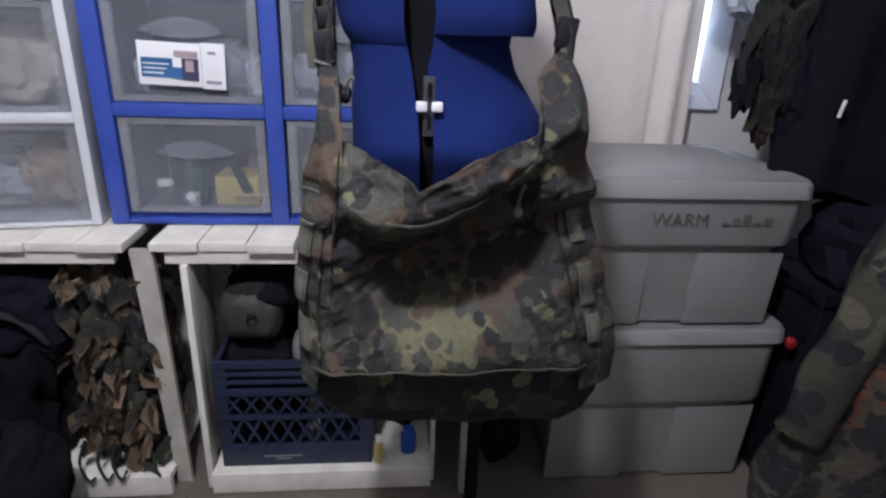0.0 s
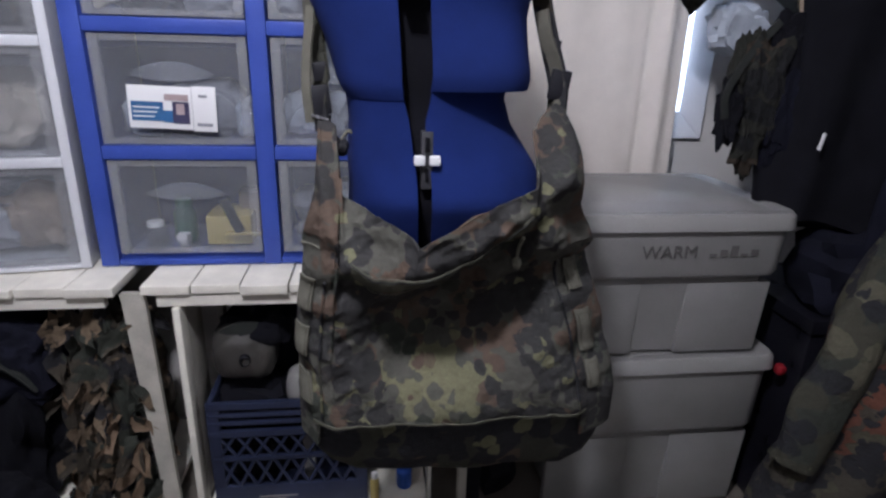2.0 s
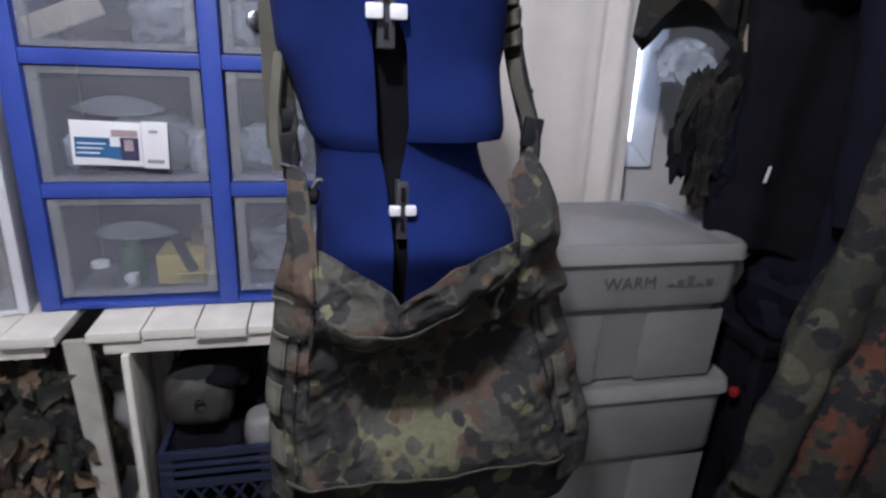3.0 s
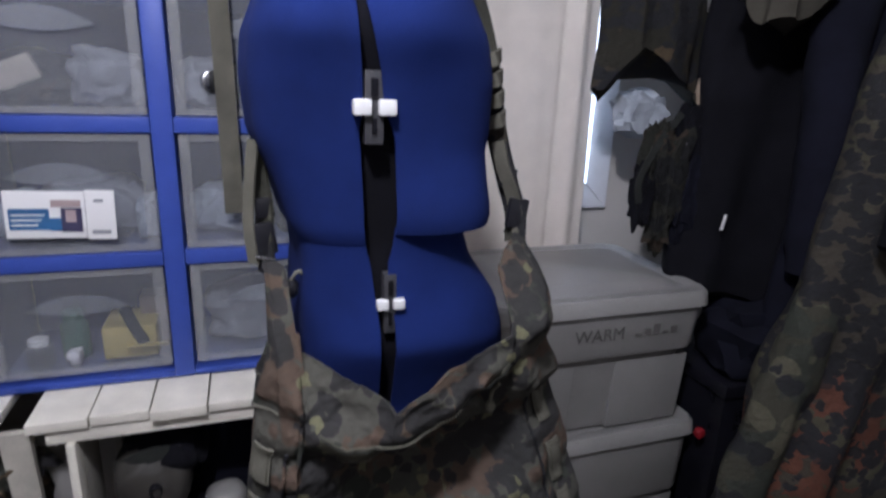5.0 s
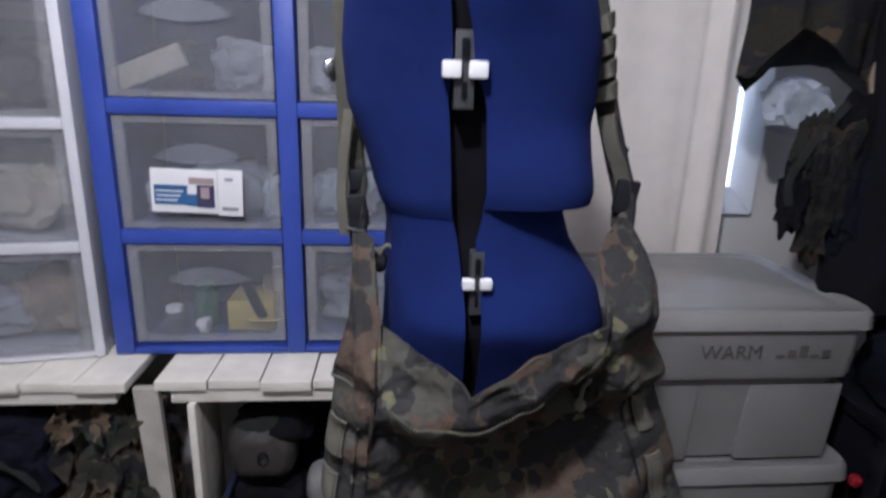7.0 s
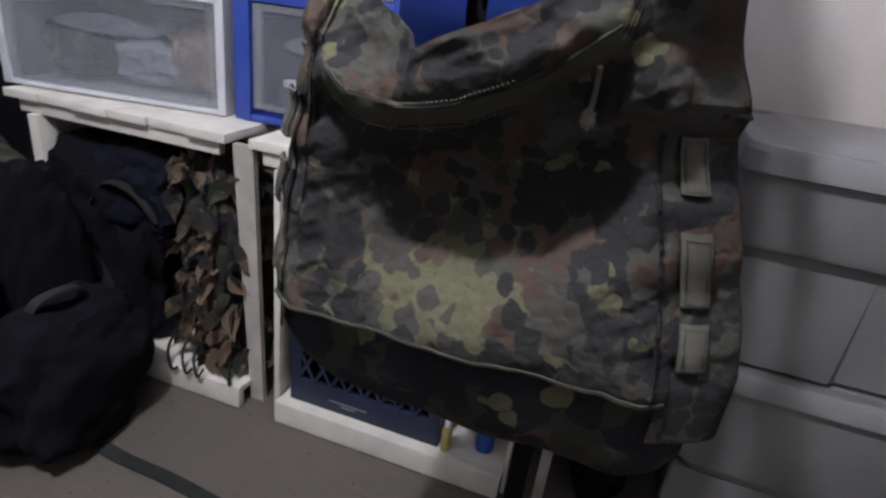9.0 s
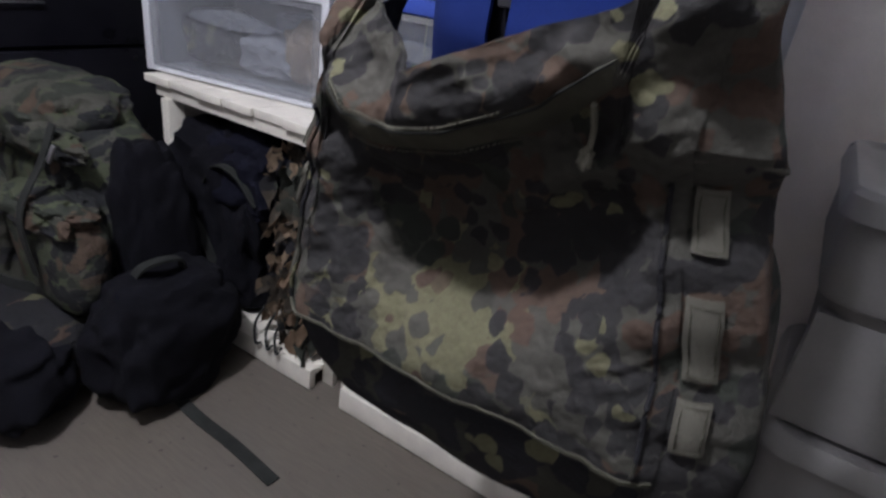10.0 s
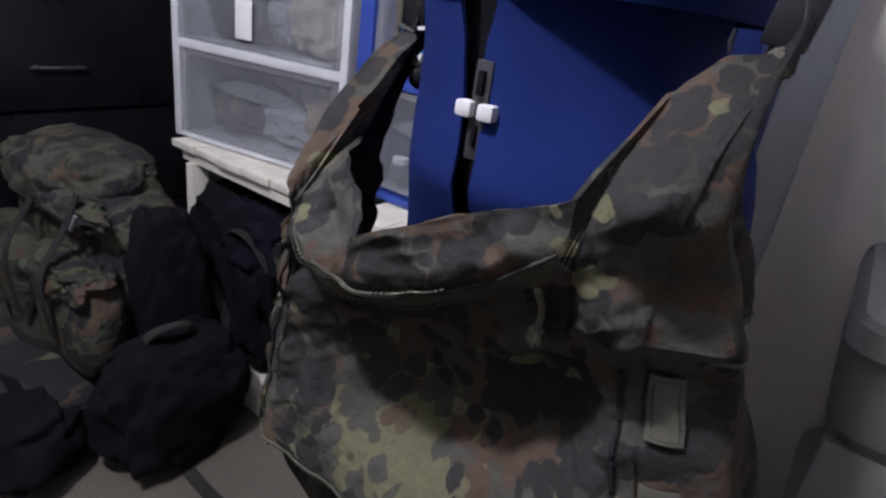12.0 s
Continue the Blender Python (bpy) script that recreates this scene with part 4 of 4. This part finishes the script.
# straps with buckles, over the shoulders of the form
RP = [(0.330, 0.822, 1.150), (0.333, 0.835, 1.19), (0.322, 0.85, 1.24), (0.305, 0.86, 1.31), (0.288, 0.86, 1.40), (0.262, 0.87, 1.49), (0.21, 0.86, 1.59), (0.165, 0.84, 1.66)]
LP = [(-0.016, 0.860, 1.115), (-0.018, 0.87, 1.16), (-0.016, 0.88, 1.20), (-0.020, 0.895, 1.26), (-0.005, 0.91, 1.36), (0.02, 0.905, 1.48), (0.05, 0.88, 1.59), (0.085, 0.845, 1.66)]
for pts, s in ((RP, 1), (LP, -1)):
    part("strap", tube(bmesh.new(), pts, 0.016, 40, 4, 0.16, side=(0.6, -0.8, 0)), dark_camo, bag)
    for k, (w, h) in enumerate(((0.015, 0.022), (0.012, 0.014))):
        q = Vector(pts[1 + k])
        b = boxed(-w, w, -0.006, 0.005, -h, h, 0.004, m=Matrix.Translation(q + Vector((0, -0.006, 0))) @ Matrix.Rotation(radians(s * 8), 4, "Y"))
        part("buckle", b, form_black, bag, "black plastic buckle")
    for k in range(4 if s > 0 else 0):
        q = Vector((0.290 + 0.004 * k, 0.848, 1.402 - 0.027 * k))
        part("strap_loop", tube(bmesh.new(), [q + Vector((-0.015, 0.004, -0.006)), q + Vector((0, -0.010, 0.0)), q + Vector((0.011, 0.002, 0.006))], 0.0095, 8, 4, 0.22, side=(0, 0, 1)), webbing, bag, "folded webbing loop")
part("webbing_end", tube(bmesh.new(), [(0.302, 0.842, 1.292), (0.310, 0.836, 1.255), (0.326, 0.832, 1.215), (0.338, 0.830, 1.168)], 0.010, 20, 4, 0.2, side=(0.7, -0.7, 0)), webbing, bag, "pale olive webbing end")
part("webbing_knot", lump((0.334, 0.828, 1.160), (0.009, 0.009, 0.011), 5.0, 0.35), webbing, bag)
part("webbing_end", tube(bmesh.new(), [(-0.026, 0.872, 1.290), (-0.034, 0.866, 1.225), (-0.037, 0.862, 1.176), (-0.033, 0.858, 1.128)], 0.008, 24, 4, 0.2, side=(0.8, -0.6, 0)), webbing, bag, "pale olive webbing end")
part("ring_bar", boxed(-0.013, 0.013, -0.0025, 0.0025, -0.0022, 0.0022, 0.001, m=pose(-0.018, 0.852, 1.136, 0, 14, 0)), steel, bag, "bright metal bar")
bm = lump((0.012, 0.846, 1.094), (0.010, 0.008, 0.013), 2.0, 0.3)
tube(bm, [(-0.024, 0.852, 1.122), (-0.004, 0.846, 1.112), (0.008, 0.844, 1.100)], 0.006, 10, 6)
part("cord_lock", bm, form_black, bag, "black plastic cord lock")
part("cord", tube(bmesh.new(), [(0.010, 0.846, 1.100), (0.022, 0.842, 1.118), (0.034, 0.842, 1.112), (0.040, 0.842, 1.122)], 0.0028, 14, 6), thread, bag, "pale frayed cord")


# ---- milk crate and what is in it ----
crate = thing("milk_crate", "dark navy plastic milk crate on the bench's bottom board", "crate", (-0.362, 1.252, 0.062))
CW, CD, TALL = 0.395, 0.33, 1.14


def lattice_wall(name, length, m):
    bm = bmesh.new()
    box(bm, 0, length, 0, 0.012, 0, 0.06, 0.002)
    for z, h in ((0.132, 0.010), (0.196, 0.016), (0.228, 0.008), (0.248, 0.008), (0.268, 0.017)):
        box(bm, 0, length, -0.003, 0.010, z, z + h, 0.001)
    for x in (0, length - 0.03):
        box(bm, x, x + 0.03, -0.001, 0.011, 0.06, 0.27, 0.001)
    n = 8
    step = (length - 0.04) / n
    for z0, z1 in ((0.058, 0.134), (0.140, 0.198)):
        for i in range(n):
            for d in (0, 1):
                xa, xb = 0.02 + step * (i + d), 0.02 + step * (i + 1 - d)
                tube(bm, [(xa, 0.004, z0), ((xa + xb) / 2, 0.004, (z0 + z1) / 2), (xb, 0.004, z1)], 0.0045, 2, 4, 0.9)
    bmesh.ops.transform(bm, matrix=m @ Matrix.Diagonal((1, 1, TALL, 1)), verts=bm.verts[:])
    return part(name, bm, crate_navy, crate)


lattice_wall("side_wall", CW, Matrix.Identity(4))
lattice_wall("side_wall", CW, pose(0, CD - 0.012, 0))
lattice_wall("side_wall", CD - 0.024, pose(0.012, 0.012, 0, 0, 0, 90))
lattice_wall("side_wall", CD - 0.024, pose(CW, 0.012, 0, 0, 0, 90))
part("crate_floor", boxed(0.013, CW - 0.013, 0.013, CD - 0.013, 0.003, 0.012), crate_navy, crate)
for i in range(2):
    part("moulded_line", boxed(0.11 + 0.03 * i, 0.21 - 0.03 * i, -0.0012, -0.0002, 0.030 - 0.009 * i, 0.034 - 0.009 * i), tote_grey, crate)

hel = thing("gas_mask", "grey-brown rubber mask with dark round eyepiece, in a crate", "mask", (-0.275, 1.36, 0.145))
part("shell", lump((0, 0, 0.340), (0.078, 0.080, 0.080), 5.5, 0.12, 1.2, 4), helmet_grey, hel)
part("body", lump((0.01, 0.02, 0.10), (0.10, 0.09, 0.17), 2.5, 0.25), black_cloth, hel)
bm = bmesh.new()
loft(bm, [ring_at(0, 0, z, q * 0.75, q, 20) for z, q in ((0, 0.018), (0.010, 0.018), (0.013, 0.014), (0.006, 0.012))])
bmesh.ops.transform(bm, matrix=pose(0.012, -0.074, 0.345, 100, 0, 12), verts=bm.verts[:])
part("eyepiece", bm, black_lacquer, hel, "glossy black eyepiece")
part("hood", lump((0.03, 0.02, 0.395), (0.085, 0.075, 0.055), 6.6, 0.25, 2.0, 3), black_cloth, hel, "black cloth hood")
part("strap", tube(bmesh.new(), [(-0.06, -0.03, 0.37), (0.0, -0.06, 0.415), (0.07, -0.03, 0.40)], 0.022, 12, 4, 0.2, side=(0, 0, 1)), dark_web, hel)
bm = lump((-0.125, 1.33, 0.385), (0.05, 0.05, 0.055), 8.8, 0.08, 1.2, 3)
box(bm, -0.14, -0.11, 1.32, 1.35, 0.09, 0.36)
solid("canteen", bm, tote_grey, "dull grey metal canteen in the crate", "canteen")
pot("tube", "small pale yellow tube with a clear cap", (0.052, 1.255, 0.063), 0.012, 0.085, yellow_box, card_white)
pot("bottle", "small white bottle with a bright blue cap", (0.135, 1.30, 0.063), 0.022, 0.075, cap_blue, cap_blue)
solid("crumpled_cloth", lump((0.12, 1.50, 0.22), (0.10, 0.12, 0.17), 5.9, 0.3), black_cloth, "black cloth bundle under the bench", "cloth")
# made-up bundle, stands in for the deep shade in this gap
solid("crumpled_cloth", lump((0.392, 1.40, 0.20), (0.075, 0.14, 0.20), 15.9, 0.25), black_cloth, "black bundle added to darken the gap between bench and tote", "cloth")
solid("crumpled_cloth", lump((-0.16, 1.55, 0.33), (0.22, 0.10, 0.28), 6.9, 0.2), navy_cloth, "dark navy cloth bundle behind the crate", "cloth")

# ---- gear under the other bench ----
bb = thing("duffel_bag", "black soft bag pushed under the bench", "bag")
part("body", lump((-0.95, 1.42, 0.33), (0.22, 0.20, 0.29), 7.3, 0.22, 2.5, 5), black_cloth, bb)
part("strap", tube(bmesh.new(), [(-1.06, 1.22, 0.20), (-1.00, 1.195, 0.34), (-0.92, 1.20, 0.36), (-0.86, 1.22, 0.22)], 0.014, 24, 4, 0.2, side=(0, 1, 0)), dark_web, bb)
bb = thing("duffel_bag", "dark soft bag lying on other gear", "bag")
part("body", lump((-0.83, 1.36, 0.49), (0.16, 0.12, 0.12), 17.3, 0.22, 2.5, 5), navy_cloth, bb)
part("strap", tube(bmesh.new(), [(-0.93, 1.25, 0.46), (-0.86, 1.232, 0.53), (-0.78, 1.235, 0.52), (-0.73, 1.25, 0.45)], 0.012, 24, 4, 0.2, side=(0, 1, 0)), dark_web, bb)
net = thing("camouflage_net", "brown camouflage net suit with ragged cloth leaves", "net")
part("body", lump((-0.60, 1.36, 0.33), (0.115, 0.10, 0.29), 11.0, 0.35, 3.0, 4), net_camo, net)
rnd = random.Random(11)


def rag(at, size, turn, m_bend):
    def fn(u, v):
        w = size * (0.25 + 0.75 * math.sin(math.pi * (0.1 + 0.85 * v)) * (0.7 + 0.3 * math.sin(9 * v + m_bend)))
        x = (u - 0.5) * w
        return Matrix.Translation(at) @ turn @ Vector((x + 0.2 * size * math.sin(v * 3 + m_bend), -0.010 * math.sin(v * 4 + u * m_bend), -size * 2.1 * v))
    return sheet(fn, 3, 5, 0.0012)


for k in range(90):
    z = rnd.uniform(0.10, 0.63)
    a = rnd.uniform(-2.9, -0.3)
    x, y = -0.60 + 0.115 * math.cos(a), 1.355 + 0.105 * math.sin(a) + rnd.uniform(-0.02, 0.01)
    turn = Euler((rnd.uniform(-0.5, 0.2), rnd.uniform(-0.8, 0.8), rnd.uniform(-0.8, 0.8))).to_matrix().to_4x4()
    part("rag", rag((x, y, z), rnd.uniform(0.016, 0.048), turn, rnd.uniform(1, 5)), net_camo if k % 4 else rag_cloth, net)
for k, x in enumerate((-0.70, -0.655, -0.62)):
    part("cord", tube(bmesh.new(), [(x, 1.25, 0.16), (x - 0.01, 1.225, 0.11), (x + 0.015, 1.205, 0.07), (x + 0.03, 1.21, 0.075 + 0.01 * k)], 0.004, 12, 6), dark_web, net)


# ---- rucksack on the floor ----
ruck = thing("rucksack", "large green camouflage rucksack standing on the floor", "rucksack")
RX, RY = -1.18, 1.05


def soft_block(cx, cy, z0, z1, rx, ry, seed, power=0.7, belly=0.08, wob=0.02, mat_n=40):
    rings = []
    for j in range(29):
        t = j / 28
        z = z0 + (z1 - z0) * t
        k = (1 - abs(2 * t - 1) ** 6 * 0.35) * (1 + belly * math.sin(math.pi * t))
        r = []
        for p in ring_at(cx, cy, z, rx * k, ry * k, mat_n, power):
            w = noise.noise(Vector((p.x * 8, p.y * 8, z * 9 + seed)))
            w2 = noise.noise(Vector((p.x * 20, p.y * 20, z * 22 + seed)))
            r.append(p + Vector((p.x - cx, p.y - cy, 0)).normalized() * (wob * w + wob * 0.4 * w2))
        rings.append(r)
    bm = bmesh.new()
    loft(bm, rings)
    return bm


part("body", soft_block(RX, RY, 0.0, 0.62, 0.29, 0.14, 2.0), ruck_camo, ruck)
part("top_flap", lump((RX - 0.03, RY - 0.03, 0.625), (0.215, 0.145, 0.095), 14.2, 0.15, 2.0, 5), ruck_camo, ruck)
part("flap_roll", lump((RX + 0.03, RY - 0.13, 0.60), (0.25, 0.045, 0.040), 24.2, 0.16, 2.2, 5), ruck_camo, ruck)
part("front_pocket", soft_block(RX + 0.19, RY - 0.16, 0.22, 0.47, 0.15, 0.060, 6.0), ruck_camo, ruck)
part("pocket_flap", lump((RX + 0.19, RY - 0.17, 0.465), (0.155, 0.068, 0.040), 3.3, 0.25, 2.0, 5), ruck_camo, ruck)
# darker camouflage here paints the shade of the pockets above
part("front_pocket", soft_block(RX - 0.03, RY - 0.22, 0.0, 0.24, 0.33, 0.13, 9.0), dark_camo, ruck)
part("side_pocket", soft_block(RX - 0.20, RY - 0.15, 0.20, 0.46, 0.13, 0.07, 13.0), ruck_camo, ruck)
part("belt", tube(bmesh.new(), [(RX - 0.2, RY - 0.20, 0.255), (RX + 0.05, RY - 0.25, 0.25), (RX + 0.27, RY - 0.17, 0.255)], 0.018, 16, 4, 0.15, side=(0, 0, 1)), dark_web, ruck)
# black cloth stands in for the camouflage side lying in shade
part("side_pocket", lump((RX + 0.275, RY + 0.02, 0.31), (0.065, 0.11, 0.29), 44.0, 0.16, 1.8, 5), black_cloth, ruck, "side pocket, black for its shaded camouflage")
for x, z1 in ((0.03, 0.30), (0.22, 0.32)):
    part("strap", tube(bmesh.new(), [(RX + x, RY - 0.15, 0.66), (RX + x, RY - 0.185, 0.58), (RX + x, RY - 0.245, 0.47), (RX + x, RY - 0.235, z1)], 0.012, 20, 4, 0.15, side=(1, 0, 0)), dark_web, ruck)
part("metal_tab", boxed(-0.006, 0.006, -0.003, 0.003, -0.022, 0.022, 0.002, m=pose(-0.925, 0.872, 0.606, -10, 25, 0)), steel, ruck, "bright metal tab")
part("floor_strap", tube(bmesh.new(), [(-0.80, 0.98, 0.03), (-0.633, 0.968, 0.004), (-0.48, 0.962, 0.004), (-0.33, 0.947, 0.004)], 0.016, 20, 4, 0.12, side=(0.1, 1, 0)), dark_web, ruck, "dark strap lying on the floor")
fb = thing("floor_bag", "black soft bag beside the rucksack", "bag")
part("body", lump((-0.77, 1.00, 0.165), (0.12, 0.18, 0.17), 19.0, 0.22, 1.6, 5), black_cloth, fb)
part("handle", tube(bmesh.new(), [(-0.79, 0.93, 0.31), (-0.76, 0.95, 0.37), (-0.75, 1.03, 0.37), (-0.77, 1.06, 0.31)], 0.012, 20, 4, 0.3, side=(1, 0, 0)), dark_web, fb)

# added bag, its black fills in for floor shade before the rucksack
fb = thing("floor_bag", "low black bag added for the shaded floor before the rucksack", "bag")
part("body", lump((-1.02, 0.72, 0.115), (0.22, 0.12, 0.115), 29.0, 0.18, 1.6, 5), black_cloth, fb)
part("handle", tube(bmesh.new(), [(-1.10, 0.70, 0.215), (-1.06, 0.69, 0.255), (-0.98, 0.69, 0.255), (-0.94, 0.70, 0.215)], 0.011, 20, 4, 0.3, side=(0, 1, 0)), dark_web, fb)

# ---- black chest of drawers ----
chest = thing("chest_of_drawers", "tall black chest of drawers with slim metal handles", "chest of drawers")
part("body", boxed(-2.15, -1.645, 0.50, 1.74, 0.02, 1.45, 0.004), black_lacquer, chest)
for r in range(4):
    z = -0.012 + 0.352 * r
    d = part("drawer", boxed(-1.644, -1.624, 0.52, 1.72, max(z, 0.03), z + 0.338, 0.004), black_lacquer, chest)
    hd = boxed(-1.608, -1.602, 1.07, 1.225, z + 0.124, z + 0.132, 0.002)
    box(hd, -1.624, -1.608, 1.085, 1.093, z + 0.124, z + 0.132)
    box(hd, -1.624, -1.608, 1.202, 1.210, z + 0.124, z + 0.132)
    part("handle", hd, steel, d, "slim steel handle")


# ---- clothes hanging by the window ----
rail = tube(bmesh.new(), [(1.40, -0.4, 1.80), (1.40, 0.6, 1.80), (1.40, 1.755, 1.80)], 0.014, 8, 12)
tube(rail, [(1.40, -0.4, 1.80), (1.40, -0.4, 2.1), (1.40, -0.4, 2.42)], 0.012, 4, 12)
solid("clothes_rail", rail, black_steel, "dark metal clothes rail fixed to wall and ceiling", "clothes rail")


def garment(name, label, category, at, rz, width, length, depth, material, seed, sleeve=0.0, group="", lean_x=0.0, hem=0.03):
    g = thing(name, label, category, at, group, rz=rz)
    rings = []
    for j in range(41):
        t = j / 40
        z = -length * t
        k = 0.35 + 0.65 * min(1.0, t / 0.12) ** 0.6
        kk = k * (1 + 0.12 * t)
        r = []
        for i in range(64):
            a = 2 * math.pi * i / 64
            fold = 1 + 0.16 * t * math.sin(a * 7 + seed) + 0.10 * math.sin(a * 11 + 3 * t + seed)
            n1 = noise.noise(Vector((math.cos(a) * 1.6 + seed, math.sin(a) * 1.6, z * 5)))
            r.append(Vector((lean_x * t + width * kk * math.cos(a) * (1 + 0.10 * n1), depth * kk * math.sin(a) * (fold + 0.25 * n1), z + 0.012 * n1 * t + hem * t ** 4 * math.sin(a * 2 + seed) + 0.4 * hem * t ** 4 * math.sin(a * 5))))
        rings.append(r)
    bm = bmesh.new()
    loft(bm, rings)
    part("body", bm, material, g)
    if sleeve:
        for s in (-1, 1):
            bm = bmesh.new()
            line = smooth_line([(s * width * 0.75, 0, -0.05), (s * width * 1.02, -0.02, -0.20), (s * width * 1.06, -0.05, -0.45), (s * width * 1.0, -0.07, -sleeve)], 26)
            rings = []
            for k, p in enumerate(line):
                rr = []
                for i in range(24):
                    a = 2 * math.pi * i / 24
                    n1 = noise.noise(Vector((math.cos(a) + seed + s, math.sin(a), p.z * 14)))
                    q = 0.062 * (1 + 0.22 * n1)
                    rr.append(p + Vector((q * math.cos(a), q * math.sin(a), 0.01 * n1)))
                rings.append(rr)
            loft(bm, rings)
            part("sleeve", bm, material, g)
    part("hook", tube(bmesh.new(), [(0, 0, -0.02), (0, 0, 0.05), (0.012, 0, 0.085), (0, 0, 0.10)], 0.003, 16, 6), steel, g)
    return g


garment("coat", "long black winter coat on the clothes rail", "coat", (1.41, 1.33, 1.70), 0, 0.34, 0.88, 0.10, black_cloth, 1.0, 0.0, "hanging clothes")
garment("coat", "dark navy coat on the clothes rail", "coat", (1.53, 1.17, 1.70), 5, 0.28, 1.05, 0.08, navy_cloth, 4.0, 0.75, "hanging clothes")
jk = garment("jacket", "rust and woodland camouflage jacket on the clothes rail", "jacket", (1.52, 0.98, 1.70), 0, 0.25, 1.55, 0.09, rust_camo, 9.0, 0.0, "hanging clothes", -0.30)


garment("coat", "black coat in front of a camouflage jacket", "coat", (1.47, 0.88, 1.70), 8, 0.31, 0.60, 0.09, black_cloth, 6.0, 0.0, "hanging clothes")


def sleeve(points, r0, r1, seed):
    rings = []
    line = smooth_line(points, 34)
    for k, p in enumerate(line):
        d = (line[min(k + 1, 34)] - line[max(k - 1, 0)]).normalized()
        w = Vector((0, 1, 0))
        q = d.cross(w).normalized()
        r = r0 + (r1 - r0) * k / 34
        row = []
        for i in range(28):
            a = 2 * math.pi * i / 28
            n1 = noise.noise(Vector((math.cos(a) * 1.3 + seed, math.sin(a) * 1.3, k * 0.38)))
            ro = r * (1 + 0.30 * n1 + 0.05 * math.sin(k * 1.1 + 2 * math.sin(a)))
            row.append(p + w * ro * 0.75 * math.sin(a) + q * ro * math.cos(a))
        rings.append(row)
    bm = bmesh.new()
    loft(bm, rings)
    return bm


part("sleeve", sleeve([(-0.08, 0.02, -0.30), (-0.17, 0.02, -0.52), (-0.29, 0.0, -0.70), (-0.39, -0.02, -0.90), (-0.47, -0.03, -1.12), (-0.53, -0.03, -1.33)], 0.075, 0.058, 3.0), woodland, jk, "green and brown camouflage sleeve")
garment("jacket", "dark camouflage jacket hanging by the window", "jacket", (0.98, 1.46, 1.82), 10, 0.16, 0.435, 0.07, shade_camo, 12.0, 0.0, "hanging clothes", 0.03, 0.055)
garment("shirt", "grey-olive shirt among the hanging clothes", "shirt", (1.11, 1.16, 1.74), 5, 0.105, 0.20, 0.06, olive_cloth, 22.0, 0.0, "hanging clothes")
garment("pouch", "tan and brown patterned pouch among the clothes", "pouch", (1.127, 1.33, 1.43), 5, 0.07, 0.11, 0.03, tan_cloth, 15.0)
solid("crumpled_cloth", lump((1.01, 1.50, 1.30), (0.064, 0.05, 0.060), 31.0, 0.45), pale_cloth, "pale blue-grey cloth among the hanging clothes", "cloth")
hn = thing("glove", "dark gloves and webbing straps hanging by the window", "glove", (1.01, 1.33, 1.26))
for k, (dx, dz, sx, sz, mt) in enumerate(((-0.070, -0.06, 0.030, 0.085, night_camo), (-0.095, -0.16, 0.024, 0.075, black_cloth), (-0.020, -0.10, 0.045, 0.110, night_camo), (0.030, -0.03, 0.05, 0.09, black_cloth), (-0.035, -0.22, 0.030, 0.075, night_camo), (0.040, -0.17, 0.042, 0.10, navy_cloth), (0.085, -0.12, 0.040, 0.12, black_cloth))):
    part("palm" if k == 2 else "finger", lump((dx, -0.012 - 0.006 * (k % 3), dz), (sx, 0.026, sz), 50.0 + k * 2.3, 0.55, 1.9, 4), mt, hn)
part("strap", tube(bmesh.new(), [(-0.01, -0.02, 0.05), (-0.08, -0.04, -0.02), (-0.125, -0.04, -0.11), (-0.118, -0.04, -0.17)], 0.009, 20, 4, 0.25, side=(1, 0, 0)), dark_web, hn)
solid("tag", boxed(-0.004, 0.004, -0.002, 0.002, -0.02, 0.02, 0.001, m=pose(1.103, 1.222, 1.048, 0, 10, 0)), card_white, "small white tag on a coat", "tag")
sb = thing("storage_box", "dark plastic box standing beside the totes", "box", (1.13, 1.14, 0))
part("body", boxed(0.01, 0.41, 0.01, 0.40, 0.0, 0.58, 0.01), black_lacquer, sb)
part("lid", boxed(0.0, 0.42, 0.0, 0.41, 0.581, 0.62, 0.008), black_lacquer, sb)
solid("crumpled_cloth", lump((1.30, 1.22, 0.72), (0.16, 0.14, 0.10), 41.0, 0.3), navy_cloth, "dark cloth bundle on a box", "cloth")
solid("ball", lump((1.100, 1.175, 0.468), (0.013, 0.013, 0.015), 43.0, 0.1), red_plastic, "small red plastic fastener beside the totes", "fastener")
